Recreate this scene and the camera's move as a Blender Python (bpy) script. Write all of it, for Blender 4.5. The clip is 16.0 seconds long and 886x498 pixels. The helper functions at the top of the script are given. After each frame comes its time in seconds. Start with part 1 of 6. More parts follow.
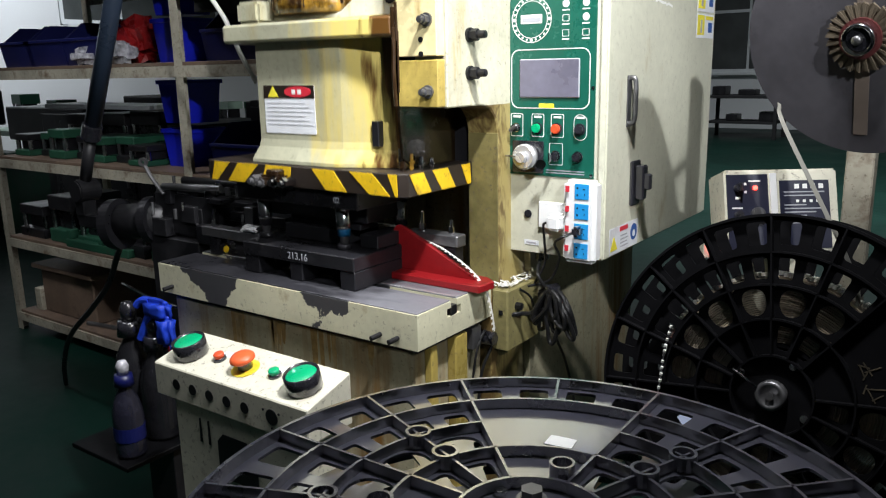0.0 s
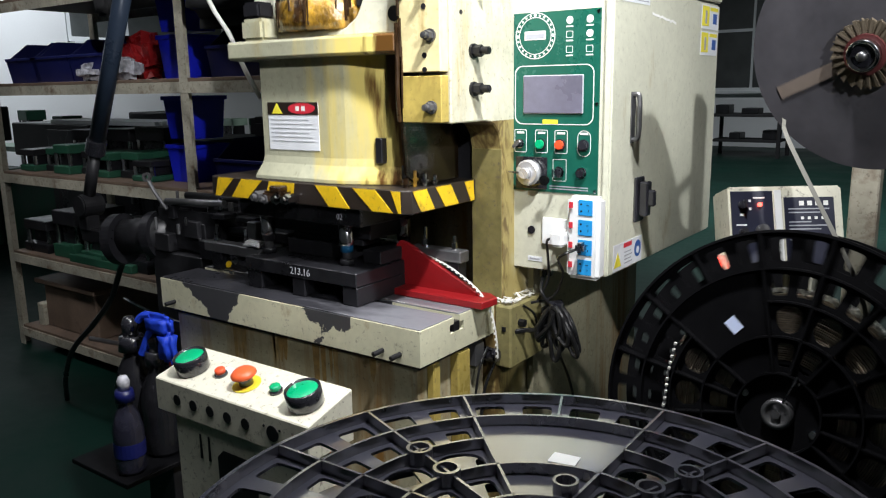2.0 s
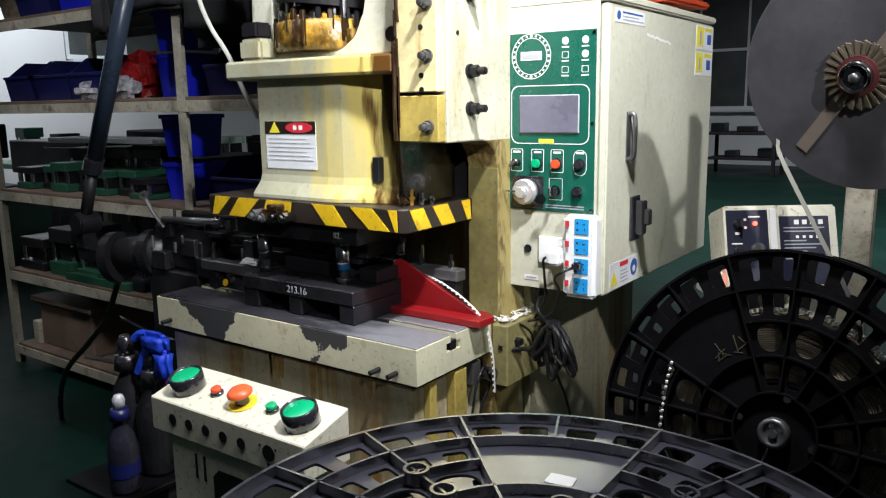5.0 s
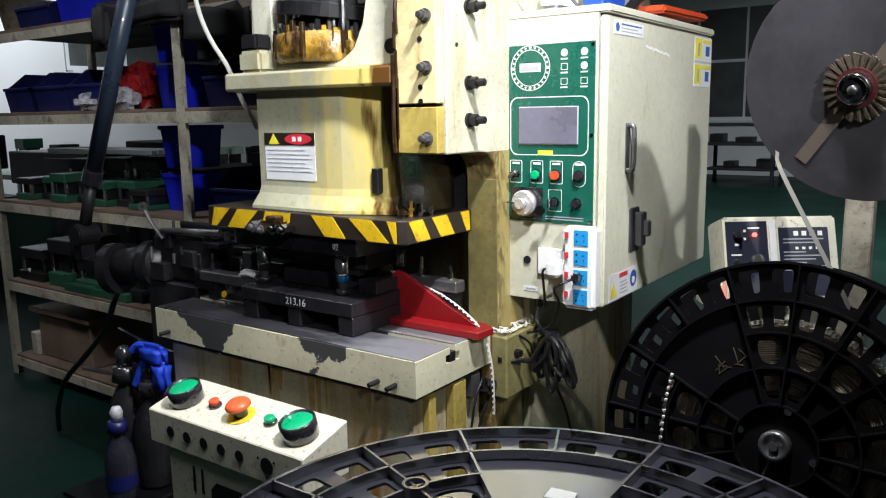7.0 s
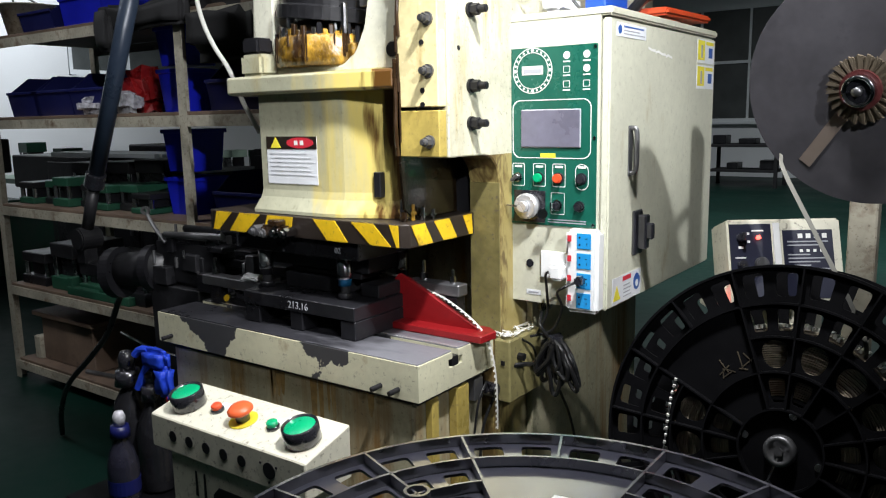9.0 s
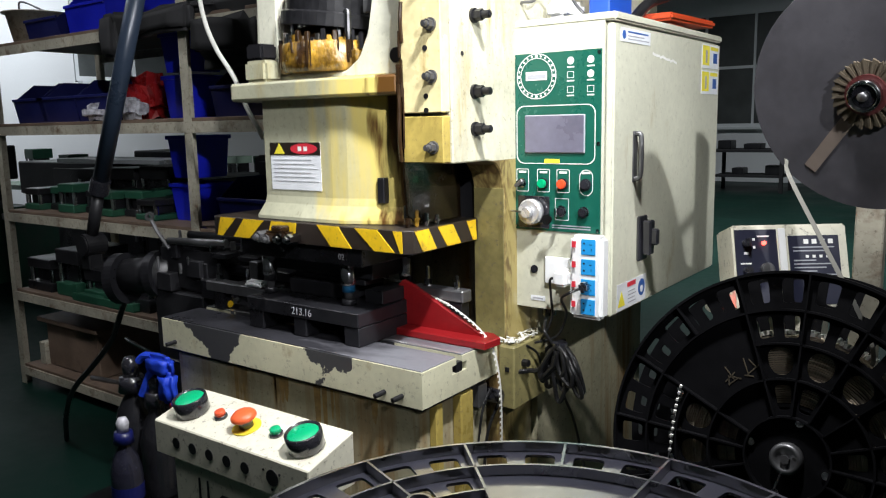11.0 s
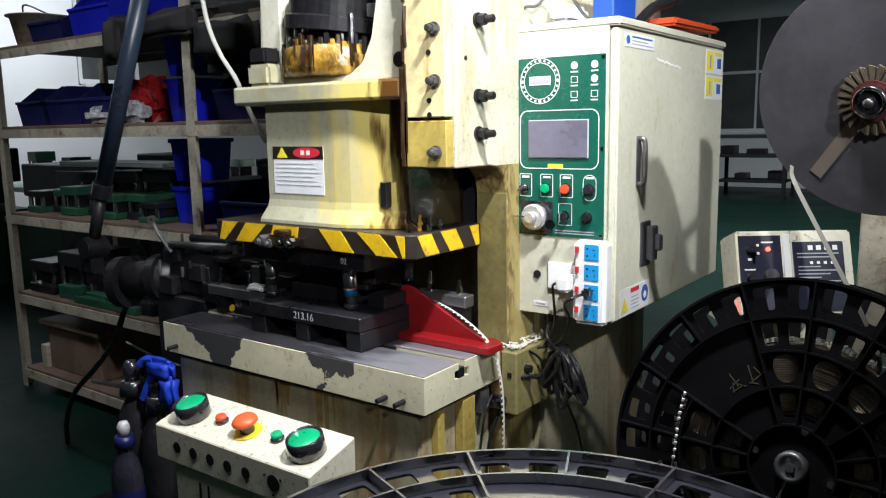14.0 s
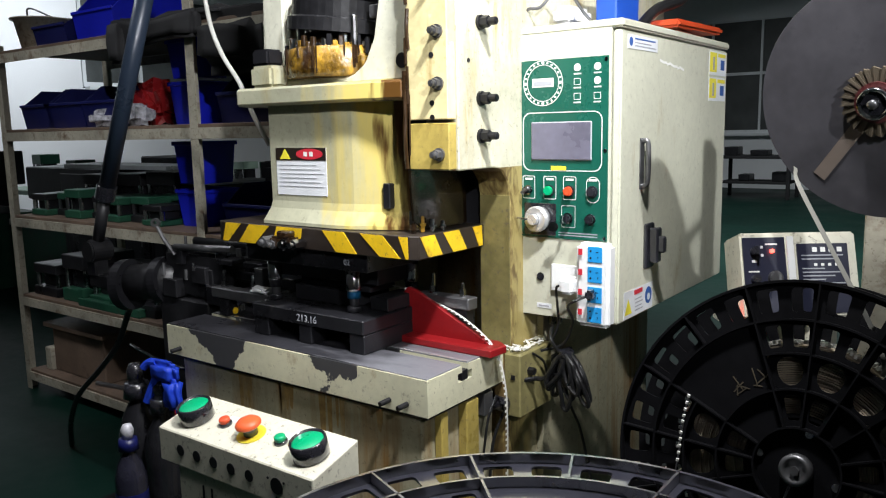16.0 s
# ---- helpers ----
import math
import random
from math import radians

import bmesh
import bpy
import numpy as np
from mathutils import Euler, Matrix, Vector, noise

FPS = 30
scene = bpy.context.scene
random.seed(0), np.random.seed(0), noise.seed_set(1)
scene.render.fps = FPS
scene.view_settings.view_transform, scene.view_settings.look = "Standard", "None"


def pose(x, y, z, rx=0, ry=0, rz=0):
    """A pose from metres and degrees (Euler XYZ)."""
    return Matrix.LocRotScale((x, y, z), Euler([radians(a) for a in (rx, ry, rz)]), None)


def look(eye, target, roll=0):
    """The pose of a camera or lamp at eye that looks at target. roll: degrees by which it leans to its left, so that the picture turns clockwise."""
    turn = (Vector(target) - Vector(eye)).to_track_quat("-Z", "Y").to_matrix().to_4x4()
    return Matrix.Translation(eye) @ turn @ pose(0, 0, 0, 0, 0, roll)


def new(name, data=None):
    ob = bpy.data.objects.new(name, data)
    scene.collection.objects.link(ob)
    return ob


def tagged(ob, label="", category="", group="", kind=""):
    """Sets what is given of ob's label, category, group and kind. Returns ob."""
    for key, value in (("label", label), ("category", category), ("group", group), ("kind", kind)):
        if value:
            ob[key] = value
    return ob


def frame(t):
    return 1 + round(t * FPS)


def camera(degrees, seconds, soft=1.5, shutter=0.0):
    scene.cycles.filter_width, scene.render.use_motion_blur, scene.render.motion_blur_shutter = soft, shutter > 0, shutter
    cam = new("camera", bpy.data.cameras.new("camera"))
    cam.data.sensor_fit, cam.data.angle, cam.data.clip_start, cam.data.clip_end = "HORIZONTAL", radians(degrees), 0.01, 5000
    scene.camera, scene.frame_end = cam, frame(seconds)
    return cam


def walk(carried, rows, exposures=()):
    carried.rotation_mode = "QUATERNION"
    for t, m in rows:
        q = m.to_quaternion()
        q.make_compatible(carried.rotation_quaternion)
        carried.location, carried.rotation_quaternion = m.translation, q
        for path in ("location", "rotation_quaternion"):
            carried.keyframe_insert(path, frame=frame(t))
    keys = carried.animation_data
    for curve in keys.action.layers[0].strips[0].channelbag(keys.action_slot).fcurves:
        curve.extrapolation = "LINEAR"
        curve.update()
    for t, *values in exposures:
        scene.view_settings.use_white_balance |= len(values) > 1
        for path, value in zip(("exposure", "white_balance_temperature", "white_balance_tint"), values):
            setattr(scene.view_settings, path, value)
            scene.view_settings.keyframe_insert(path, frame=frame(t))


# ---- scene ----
cam = camera(59.2, 16.0, 1.15, 0.5)
# seconds, place, yaw, pitch, roll
ROWS = [
    (0, 0.984, -1.270, 1.370, 35.41, -13.06, 1.13),
    (0.5, 0.982, -1.264, 1.361, 35.68, -12.43, 1.25),
    (1, 0.981, -1.260, 1.361, 35.66, -12.32, 1.39),
    (1.5, 0.980, -1.262, 1.364, 35.64, -12.04, 1.14),
    (2, 0.981, -1.264, 1.365, 35.71, -11.79, 0.96),
    (2.5, 0.980, -1.269, 1.369, 35.65, -11.39, 0.80),
    (3, 0.978, -1.270, 1.368, 35.36, -11.19, 0.62),
    (3.5, 0.980, -1.272, 1.369, 35.40, -10.91, 0.79),
    (4, 0.984, -1.270, 1.369, 35.48, -10.73, 0.88),
    (6.5, 0.981, -1.265, 1.370, 35.38, -10.00, 0.87),
    (7, 0.981, -1.264, 1.371, 35.41, -9.77, 0.90),
    (7.5, 0.983, -1.264, 1.370, 35.41, -9.98, 0.94),
    (8, 0.981, -1.264, 1.373, 35.41, -9.91, 0.85),
    (8.5, 0.978, -1.261, 1.373, 35.48, -9.81, 0.98),
    (9, 0.979, -1.258, 1.373, 35.62, -9.60, 1.09),
    (11.5, 0.977, -1.252, 1.373, 36.04, -9.08, 1.12),
    (12, 0.974, -1.256, 1.374, 36.07, -8.94, 1.01),
    (12.5, 0.974, -1.255, 1.373, 35.88, -8.88, 0.89),
    (13, 0.974, -1.250, 1.373, 36.01, -8.97, 1.08),
    (13.5, 0.975, -1.246, 1.373, 36.06, -9.12, 1.14),
    (14, 0.973, -1.248, 1.374, 36.15, -8.89, 0.99),
    (14.5, 0.970, -1.248, 1.374, 36.19, -8.76, 0.98),
    (15, 0.970, -1.250, 1.375, 36.05, -8.79, 0.99),
    (15.5, 0.972, -1.246, 1.373, 36.28, -8.86, 1.10),
    (16, 0.973, -1.246, 1.375, 36.40, -8.75, 1.12),
]
walk(cam, [(t, pose(x, y, z, 90 + pitch, roll, yaw)) for t, x, y, z, yaw, pitch, roll in ROWS])

# ---- light ----
world = bpy.data.worlds.new("hall_dusk")
scene.world = world
world.use_nodes = True
world.node_tree.nodes["Background"].inputs[0].default_value = (0.55, 0.65, 0.8, 1)
world.node_tree.nodes["Background"].inputs[1].default_value = 0.003


def area_lamp(name, eye, target, w, h, watts, color, spread):
    data = bpy.data.lights.new(name, "AREA")
    data.shape, data.size, data.size_y, data.energy, data.color, data.spread = "RECTANGLE", w, h, watts, color, radians(spread)
    ob = new(name, data)
    ob.matrix_world = look(eye, target)
    return ob


area_lamp("aisle_lamp", (3.0, -2.1, 2.95), (0.2, 0.4, 2.0), 0.09, 0.09, 12, (0.97, 0.985, 1.0), 38)
# fill added over the bed and stand; no fitting is known there
area_lamp("bed_fill", (-0.36, -0.32, 2.5), (-0.3, -0.36, 0.0), 0.8, 0.1, 5, (0.97, 0.985, 1.0), 95)
area_lamp("tube_over_press", (0.65, -0.3, 2.5), (-0.1, 0.05, 1.1), 0.16, 0.08, 20.5, (0.98, 0.985, 0.99), 105)
# unseen fill added behind the press to brighten the far floor
area_lamp("rear_fill", (-0.8, 6.5, 3.9), (-0.8, 7.0, 0.0), 2.6, 0.6, 225, (0.92, 0.96, 1.0), 130)
# unseen fills added to brighten the west wall, the rack and the far hall
area_lamp("hall_fill", (-6.8, 3.4, 4.3), (-8.9, 3.2, 2.2), 2.4, 0.3, 44, (0.9, 0.95, 1.0), 95)
area_lamp("hall_fill", (-2.9, -1.0, 4.4), (-2.3, 0.9, 0.9), 1.6, 0.2, 11, (0.95, 0.97, 1.0), 75)
area_lamp("hall_fill", (-2.5, 11.0, 4.5), (-2.5, 12.0, 0.0), 3.0, 0.3, 75, (0.92, 0.97, 1.0), 140)
scene.view_settings.exposure = 0.0

# ---- materials ----
def mat(name, col, rough=0.5, metal=0.0, var=0.18, scale=6.0, bump=0.15, stain=None, amount=0.0, streak=1.0, coat=0.0, fine=60.0, alpha=1.0, emit=0.0, trans=0.0, island=0.0, grime=0.0):
    m = bpy.data.materials.new(name)
    m.use_nodes = True
    nt = m.node_tree
    n, l = nt.nodes, nt.links
    b = n["Principled BSDF"]
    b.inputs["Metallic"].default_value = metal
    b.inputs["Coat Weight"].default_value = coat
    b.inputs["Transmission Weight"].default_value = trans
    if emit:
        b.inputs["Emission Color"].default_value = (*col, 1)
        b.inputs["Emission Strength"].default_value = emit
    co = n.new("ShaderNodeTexCoord")
    big = n.new("ShaderNodeTexNoise")
    big.inputs["Scale"].default_value = scale
    big.inputs["Detail"].default_value = 5
    l.new(co.outputs["Object"], big.inputs["Vector"])
    small = n.new("ShaderNodeTexNoise")
    small.inputs["Scale"].default_value = fine
    small.inputs["Detail"].default_value = 3
    l.new(co.outputs["Object"], small.inputs["Vector"])
    add = n.new("ShaderNodeMath")
    add.operation = "MULTIPLY_ADD"
    l.new(small.outputs["Fac"], add.inputs[0])
    add.inputs[1].default_value = 0.35
    l.new(big.outputs["Fac"], add.inputs[2])
    ramp = n.new("ShaderNodeMapRange")
    ramp.inputs["From Min"].default_value, ramp.inputs["From Max"].default_value = 0.45, 0.9
    ramp.inputs["To Min"].default_value, ramp.inputs["To Max"].default_value = 1 - var, 1 + var * 0.5
    l.new(add.outputs[0], ramp.inputs["Value"])
    mul = n.new("ShaderNodeMix")
    mul.data_type, mul.blend_type = "RGBA", "MULTIPLY"
    mul.inputs["Factor"].default_value = 1
    mul.inputs["A"].default_value = (*col, 1)
    l.new(ramp.outputs[0], mul.inputs["B"])
    out = mul.outputs["Result"]
    if stain:
        mp = n.new("ShaderNodeMapping")
        mp.inputs["Scale"].default_value = (1, 1, 1 / streak)
        l.new(co.outputs["Object"], mp.inputs["Vector"])
        st = n.new("ShaderNodeTexNoise")
        st.inputs["Scale"].default_value = 13
        st.inputs["Detail"].default_value = 7
        st.inputs["Roughness"].default_value = 0.65
        l.new(mp.outputs[0], st.inputs["Vector"])
        sr = n.new("ShaderNodeMapRange")
        sr.inputs["From Min"].default_value, sr.inputs["From Max"].default_value = 0.68 - amount * 0.3, 0.82 - amount * 0.22
        l.new(st.outputs["Fac"], sr.inputs["Value"])
        mx = n.new("ShaderNodeMix")
        mx.data_type = "RGBA"
        l.new(sr.outputs[0], mx.inputs["Factor"])
        l.new(out, mx.inputs["A"])
        mx.inputs["B"].default_value = (*stain, 1)
        out = mx.outputs["Result"]
    if grime:
        gn = n.new("ShaderNodeTexNoise")
        gn.inputs["Scale"].default_value = 75
        gn.inputs["Detail"].default_value = 9
        gn.inputs["Roughness"].default_value = 0.72
        l.new(co.outputs["Object"], gn.inputs["Vector"])
        gr = n.new("ShaderNodeMapRange")
        gr.inputs["From Min"].default_value, gr.inputs["From Max"].default_value = 0.565, 0.64
        gr.inputs["To Max"].default_value = grime
        l.new(gn.outputs["Fac"], gr.inputs["Value"])
        gm = n.new("ShaderNodeMix")
        gm.data_type = "RGBA"
        l.new(gr.outputs[0], gm.inputs["Factor"])
        l.new(out, gm.inputs["A"])
        gm.inputs["B"].default_value = (0.1, 0.08, 0.055, 1)
        out = gm.outputs["Result"]
    if island:
        info = n.new("ShaderNodeObjectInfo")
        hs = n.new("ShaderNodeMapRange")
        hs.inputs["To Min"].default_value, hs.inputs["To Max"].default_value = 1 - island, 1 + island
        l.new(info.outputs["Random"], hs.inputs["Value"])
        m2 = n.new("ShaderNodeMix")
        m2.data_type, m2.blend_type = "RGBA", "MULTIPLY"
        m2.inputs["Factor"].default_value = 1
        l.new(out, m2.inputs["A"])
        l.new(hs.outputs[0], m2.inputs["B"])
        out = m2.outputs["Result"]
    l.new(out, b.inputs["Base Color"])
    rr = n.new("ShaderNodeMapRange")
    rr.inputs["From Min"].default_value, rr.inputs["From Max"].default_value = 0.4, 0.95
    rr.inputs["To Min"].default_value, rr.inputs["To Max"].default_value = max(0.03, rough - 0.1), min(1, rough + 0.12)
    l.new(add.outputs[0], rr.inputs["Value"])
    l.new(rr.outputs[0], b.inputs["Roughness"])
    if bump:
        bp = n.new("ShaderNodeBump")
        bp.inputs["Strength"].default_value = bump
        bp.inputs["Distance"].default_value = 0.004
        l.new(add.outputs[0], bp.inputs["Height"])
        l.new(bp.outputs[0], b.inputs["Normal"])
    return m


def peeled(name):
    """Cream paint worn off the bolster's edge down to dark oily steel."""
    m = mat(name, (0.62, 0.6, 0.44), 0.5, 0, 0.2, 5, 0.2, (0.34, 0.25, 0.12), 0.25, 1, grime=0.45)
    nt = m.node_tree
    n, l = nt.nodes, nt.links
    b = n["Principled BSDF"]
    src = b.inputs["Base Color"].links[0].from_socket
    co = n.new("ShaderNodeTexCoord")
    sep = n.new("ShaderNodeSeparateXYZ")
    l.new(co.outputs["Object"], sep.inputs[0])
    wave = n.new("ShaderNodeMath")
    wave.operation = "MULTIPLY_ADD"
    l.new(sep.outputs["X"], wave.inputs[0])
    wave.inputs[1].default_value, wave.inputs[2].default_value = 15.5, -0.25
    sine = n.new("ShaderNodeMath")
    sine.operation = "SINE"
    l.new(wave.outputs[0], sine.inputs[0])
    lump = n.new("ShaderNodeTexNoise")
    lump.inputs["Scale"].default_value = 9
    l.new(co.outputs["Object"], lump.inputs["Vector"])
    wide = n.new("ShaderNodeMath")
    wide.operation = "MULTIPLY_ADD"
    l.new(sine.outputs[0], wide.inputs[0])
    wide.inputs[1].default_value = 0.34
    end = n.new("ShaderNodeMath")
    end.operation = "GREATER_THAN"
    l.new(sep.outputs["X"], end.inputs[0])
    end.inputs[1].default_value = 0.2
    cut = n.new("ShaderNodeMath")
    cut.operation = "MULTIPLY_ADD"
    l.new(end.outputs[0], cut.inputs[0])
    cut.inputs[1].default_value = -0.4
    l.new(lump.outputs["Fac"], cut.inputs[2])
    l.new(cut.outputs[0], wide.inputs[2])
    fine = n.new("ShaderNodeTexNoise")
    fine.inputs["Scale"].default_value = 30
    fine.inputs["Detail"].default_value = 9
    fine.inputs["Roughness"].default_value = 0.62
    l.new(co.outputs["Object"], fine.inputs["Vector"])
    s1 = n.new("ShaderNodeMath")
    s1.operation = "MULTIPLY_ADD"
    l.new(wide.outputs[0], s1.inputs[0])
    s1.inputs[1].default_value = 0.26
    l.new(sep.outputs["Z"], s1.inputs[2])
    s2 = n.new("ShaderNodeMath")
    s2.operation = "MULTIPLY_ADD"
    l.new(fine.outputs["Fac"], s2.inputs[0])
    s2.inputs[1].default_value = 0.13
    l.new(s1.outputs[0], s2.inputs[2])
    mr = n.new("ShaderNodeMapRange")
    mr.inputs["From Min"].default_value, mr.inputs["From Max"].default_value = 1.032, 1.035
    l.new(s2.outputs[0], mr.inputs["Value"])
    mx = n.new("ShaderNodeMix")
    mx.data_type = "RGBA"
    l.new(mr.outputs[0], mx.inputs["Factor"])
    l.new(src, mx.inputs["A"])
    mx.inputs["B"].default_value = (0.05, 0.05, 0.056, 1)
    l.new(mx.outputs["Result"], b.inputs["Base Color"])
    return m


def sheen_top(name):
    """Oily ground steel, slide's shade and, towards the chute's end, lamp sheen painted in."""
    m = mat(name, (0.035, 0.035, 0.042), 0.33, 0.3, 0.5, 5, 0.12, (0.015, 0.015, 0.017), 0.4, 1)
    n, l = m.node_tree.nodes, m.node_tree.links
    b = n["Principled BSDF"]
    src = b.inputs["Base Color"].links[0].from_socket
    co = n.new("ShaderNodeTexCoord")
    sep = n.new("ShaderNodeSeparateXYZ")
    l.new(co.outputs["Object"], sep.inputs[0])
    mp = n.new("ShaderNodeMapping")
    mp.inputs["Scale"].default_value = (0.35, 1, 1)
    l.new(co.outputs["Object"], mp.inputs["Vector"])
    no = n.new("ShaderNodeTexNoise")
    no.inputs["Scale"].default_value, no.inputs["Detail"].default_value = 30, 8
    l.new(mp.outputs[0], no.inputs["Vector"])
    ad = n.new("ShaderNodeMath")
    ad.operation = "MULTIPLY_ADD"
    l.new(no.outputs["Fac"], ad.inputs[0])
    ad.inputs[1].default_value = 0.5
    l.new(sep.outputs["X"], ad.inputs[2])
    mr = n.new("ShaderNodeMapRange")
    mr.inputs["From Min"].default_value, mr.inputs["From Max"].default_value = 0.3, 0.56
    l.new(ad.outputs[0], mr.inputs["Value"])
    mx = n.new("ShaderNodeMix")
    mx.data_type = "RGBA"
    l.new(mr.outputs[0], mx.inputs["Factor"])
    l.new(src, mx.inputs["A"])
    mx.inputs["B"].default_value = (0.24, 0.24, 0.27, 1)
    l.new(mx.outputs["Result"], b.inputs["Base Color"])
    return m


CREAM = mat("cream_machine_paint", (0.63, 0.625, 0.52), 0.4, 0, 0.25, 4, 0.12, (0.42, 0.3, 0.1), 0.36, 6, grime=0.25)
RUSTY = mat("rust_streaked_paint", (0.56, 0.52, 0.36), 0.45, 0, 0.35, 5, 0.2, (0.38, 0.24, 0.04), 0.62, 7, grime=0.6)
BEDPAINT = mat("rust_dripped_paint", (0.46, 0.43, 0.3), 0.48, 0, 0.35, 5, 0.2, (0.27, 0.14, 0.035), 0.6, 14, grime=0.6)
OILY = mat("oily_yellowed_paint", (0.72, 0.62, 0.34), 0.28, 0, 0.3, 6, 0.12, (0.3, 0.17, 0.03), 0.42, 5, 0.3)
def oil_and_lit_side(name):
    """Cream paint yellowed by oil towards the guide, lit patch painted in, brown runs."""
    m = mat(name, (0.43, 0.425, 0.31), 0.36, 0, 0.25, 4, 0.12, (0.34, 0.29, 0.15), 0.35, 6, 0.2, grime=0.3)
    nt = m.node_tree
    n, l = nt.nodes, nt.links
    b = n["Principled BSDF"]
    src = b.inputs["Base Color"].links[0].from_socket
    co = n.new("ShaderNodeTexCoord")
    sep = n.new("ShaderNodeSeparateXYZ")
    l.new(co.outputs["Object"], sep.inputs[0])
    mp = n.new("ShaderNodeMapping")
    mp.inputs["Scale"].default_value = (1, 1, 0.14)
    l.new(co.outputs["Object"], mp.inputs["Vector"])
    no = n.new("ShaderNodeTexNoise")
    no.inputs["Scale"].default_value = 26
    no.inputs["Detail"].default_value = 6
    l.new(mp.outputs[0], no.inputs["Vector"])
    for lo, hi, colour in ((0.18, 0.34, (0.64, 0.52, 0.16, 1)), (0.36, 0.42, (0.1, 0.045, 0.01, 1))):
        ad = n.new("ShaderNodeMath")
        ad.operation = "MULTIPLY_ADD"
        l.new(no.outputs["Fac"], ad.inputs[0])
        ad.inputs[1].default_value = 0.42
        l.new(sep.outputs["X"], ad.inputs[2])
        mr = n.new("ShaderNodeMapRange")
        mr.inputs["From Min"].default_value, mr.inputs["From Max"].default_value = lo + 0.06, hi + 0.05
        l.new(ad.outputs[0], mr.inputs["Value"])
        mx = n.new("ShaderNodeMix")
        mx.data_type = "RGBA"
        l.new(mr.outputs[0], mx.inputs["Factor"])
        l.new(src, mx.inputs["A"])
        mx.inputs["B"].default_value = colour
        src = mx.outputs["Result"]
    l.new(src, b.inputs["Base Color"])
    return m


def column_paint(name):
    """Cream paint, oil-brown and mustard at the throat's edge, shade tinted in as well."""
    m = mat(name, (0.58, 0.56, 0.43), 0.42, 0, 0.35, 5, 0.2, (0.4, 0.28, 0.08), 0.45, 7, grime=0.5)
    nt = m.node_tree
    n, l = nt.nodes, nt.links
    b = n["Principled BSDF"]
    src = b.inputs["Base Color"].links[0].from_socket
    co = n.new("ShaderNodeTexCoord")
    sep = n.new("ShaderNodeSeparateXYZ")
    l.new(co.outputs["Object"], sep.inputs[0])
    low = n.new("ShaderNodeMath")
    low.operation = "LESS_THAN"
    l.new(sep.outputs["Z"], low.inputs[0])
    low.inputs[1].default_value = 1.284
    mp = n.new("ShaderNodeMapping")
    mp.inputs["Scale"].default_value = (1, 1, 0.45)
    l.new(co.outputs["Object"], mp.inputs["Vector"])
    # the first, wide band also dims the less lit lower side
    for scale, lo, hi, colour, seed in ((22, 0.1, 0.21, (0.36, 0.29, 0.11, 1), 0.0), (48, 0.235, 0.3, (0.13, 0.085, 0.03, 1), 12.0)):
        no = n.new("ShaderNodeTexNoise")
        no.inputs["Scale"].default_value = scale
        no.inputs["Detail"].default_value = 7
        no.inputs["Distortion"].default_value = seed * 0.1
        l.new(mp.outputs[0], no.inputs["Vector"])
        sub = n.new("ShaderNodeMath")
        sub.operation = "MULTIPLY_ADD"
        l.new(no.outputs["Fac"], sub.inputs[0])
        sub.inputs[1].default_value = 0.22
        neg = n.new("ShaderNodeMath")
        neg.operation = "MULTIPLY"
        l.new(sep.outputs["Y"], neg.inputs[0])
        neg.inputs[1].default_value = -1.0
        l.new(neg.outputs[0], sub.inputs[2])
        mr = n.new("ShaderNodeMapRange")
        mr.inputs["From Min"].default_value, mr.inputs["From Max"].default_value = lo, hi
        l.new(sub.outputs[0], mr.inputs["Value"])
        mk = n.new("ShaderNodeMath")
        mk.operation = "MULTIPLY"
        l.new(mr.outputs[0], mk.inputs[0])
        l.new(low.outputs[0], mk.inputs[1])
        mx = n.new("ShaderNodeMix")
        mx.data_type = "RGBA"
        l.new(mk.outputs[0], mx.inputs["Factor"])
        l.new(src, mx.inputs["A"])
        mx.inputs["B"].default_value = colour
        src = mx.outputs["Result"]
    l.new(src, b.inputs["Base Color"])
    return m


COLUMN = column_paint("throat_column_paint")
SLIDEPAINT = oil_and_lit_side("oil_yellowed_lit_slide_paint")
GOLD = mat("oil_covered_casting", (0.5, 0.28, 0.03), 0.3, 0.0, 0.7, 30, 1.0, (0.03, 0.014, 0.005), 1.0, 4, 0.15, grime=0.95)
MUSTARD = mat("mustard_oil_paint", (0.5, 0.38, 0.1), 0.32, 0, 0.35, 7, 0.15, (0.2, 0.12, 0.03), 0.42, 4, 0.2, grime=0.4)
THROATSHADE = mat("oil_stained_shaded_throat_paint", (0.17, 0.145, 0.055), 0.4, 0, 0.5, 9, 0.25, (0.05, 0.035, 0.012), 0.5, 5, grime=0.8)
OLIVE = mat("olive_grimy_paint", (0.25, 0.22, 0.095), 0.42, 0, 0.4, 7, 0.2, (0.16, 0.1, 0.03), 0.5, 4, grime=0.7)
PEEL = peeled("peeling_bolster_paint")
BOXCREAM = mat("off_white_enamel", (0.66, 0.64, 0.53), 0.4, 0, 0.2, 3, 0.1, (0.2, 0.17, 0.12), 0.18, 1.5, grime=0.6)
CABINET = mat("cabinet_enamel", (0.6, 0.6, 0.49), 0.42, 0, 0.2, 2.5, 0.1, (0.4, 0.35, 0.22), 0.24, 3, grime=0.2)
STEEL = sheen_top("oily_steel_with_sheen")
DARKSTEEL = mat("dark_oily_steel", (0.02, 0.02, 0.024), 0.3, 0.4, 0.5, 7, 0.25, (0.12, 0.11, 0.11), 0.12, 1)
BLACKSTEEL = mat("blackened_steel", (0.018, 0.018, 0.021), 0.4, 0.3, 0.5, 8, 0.2)
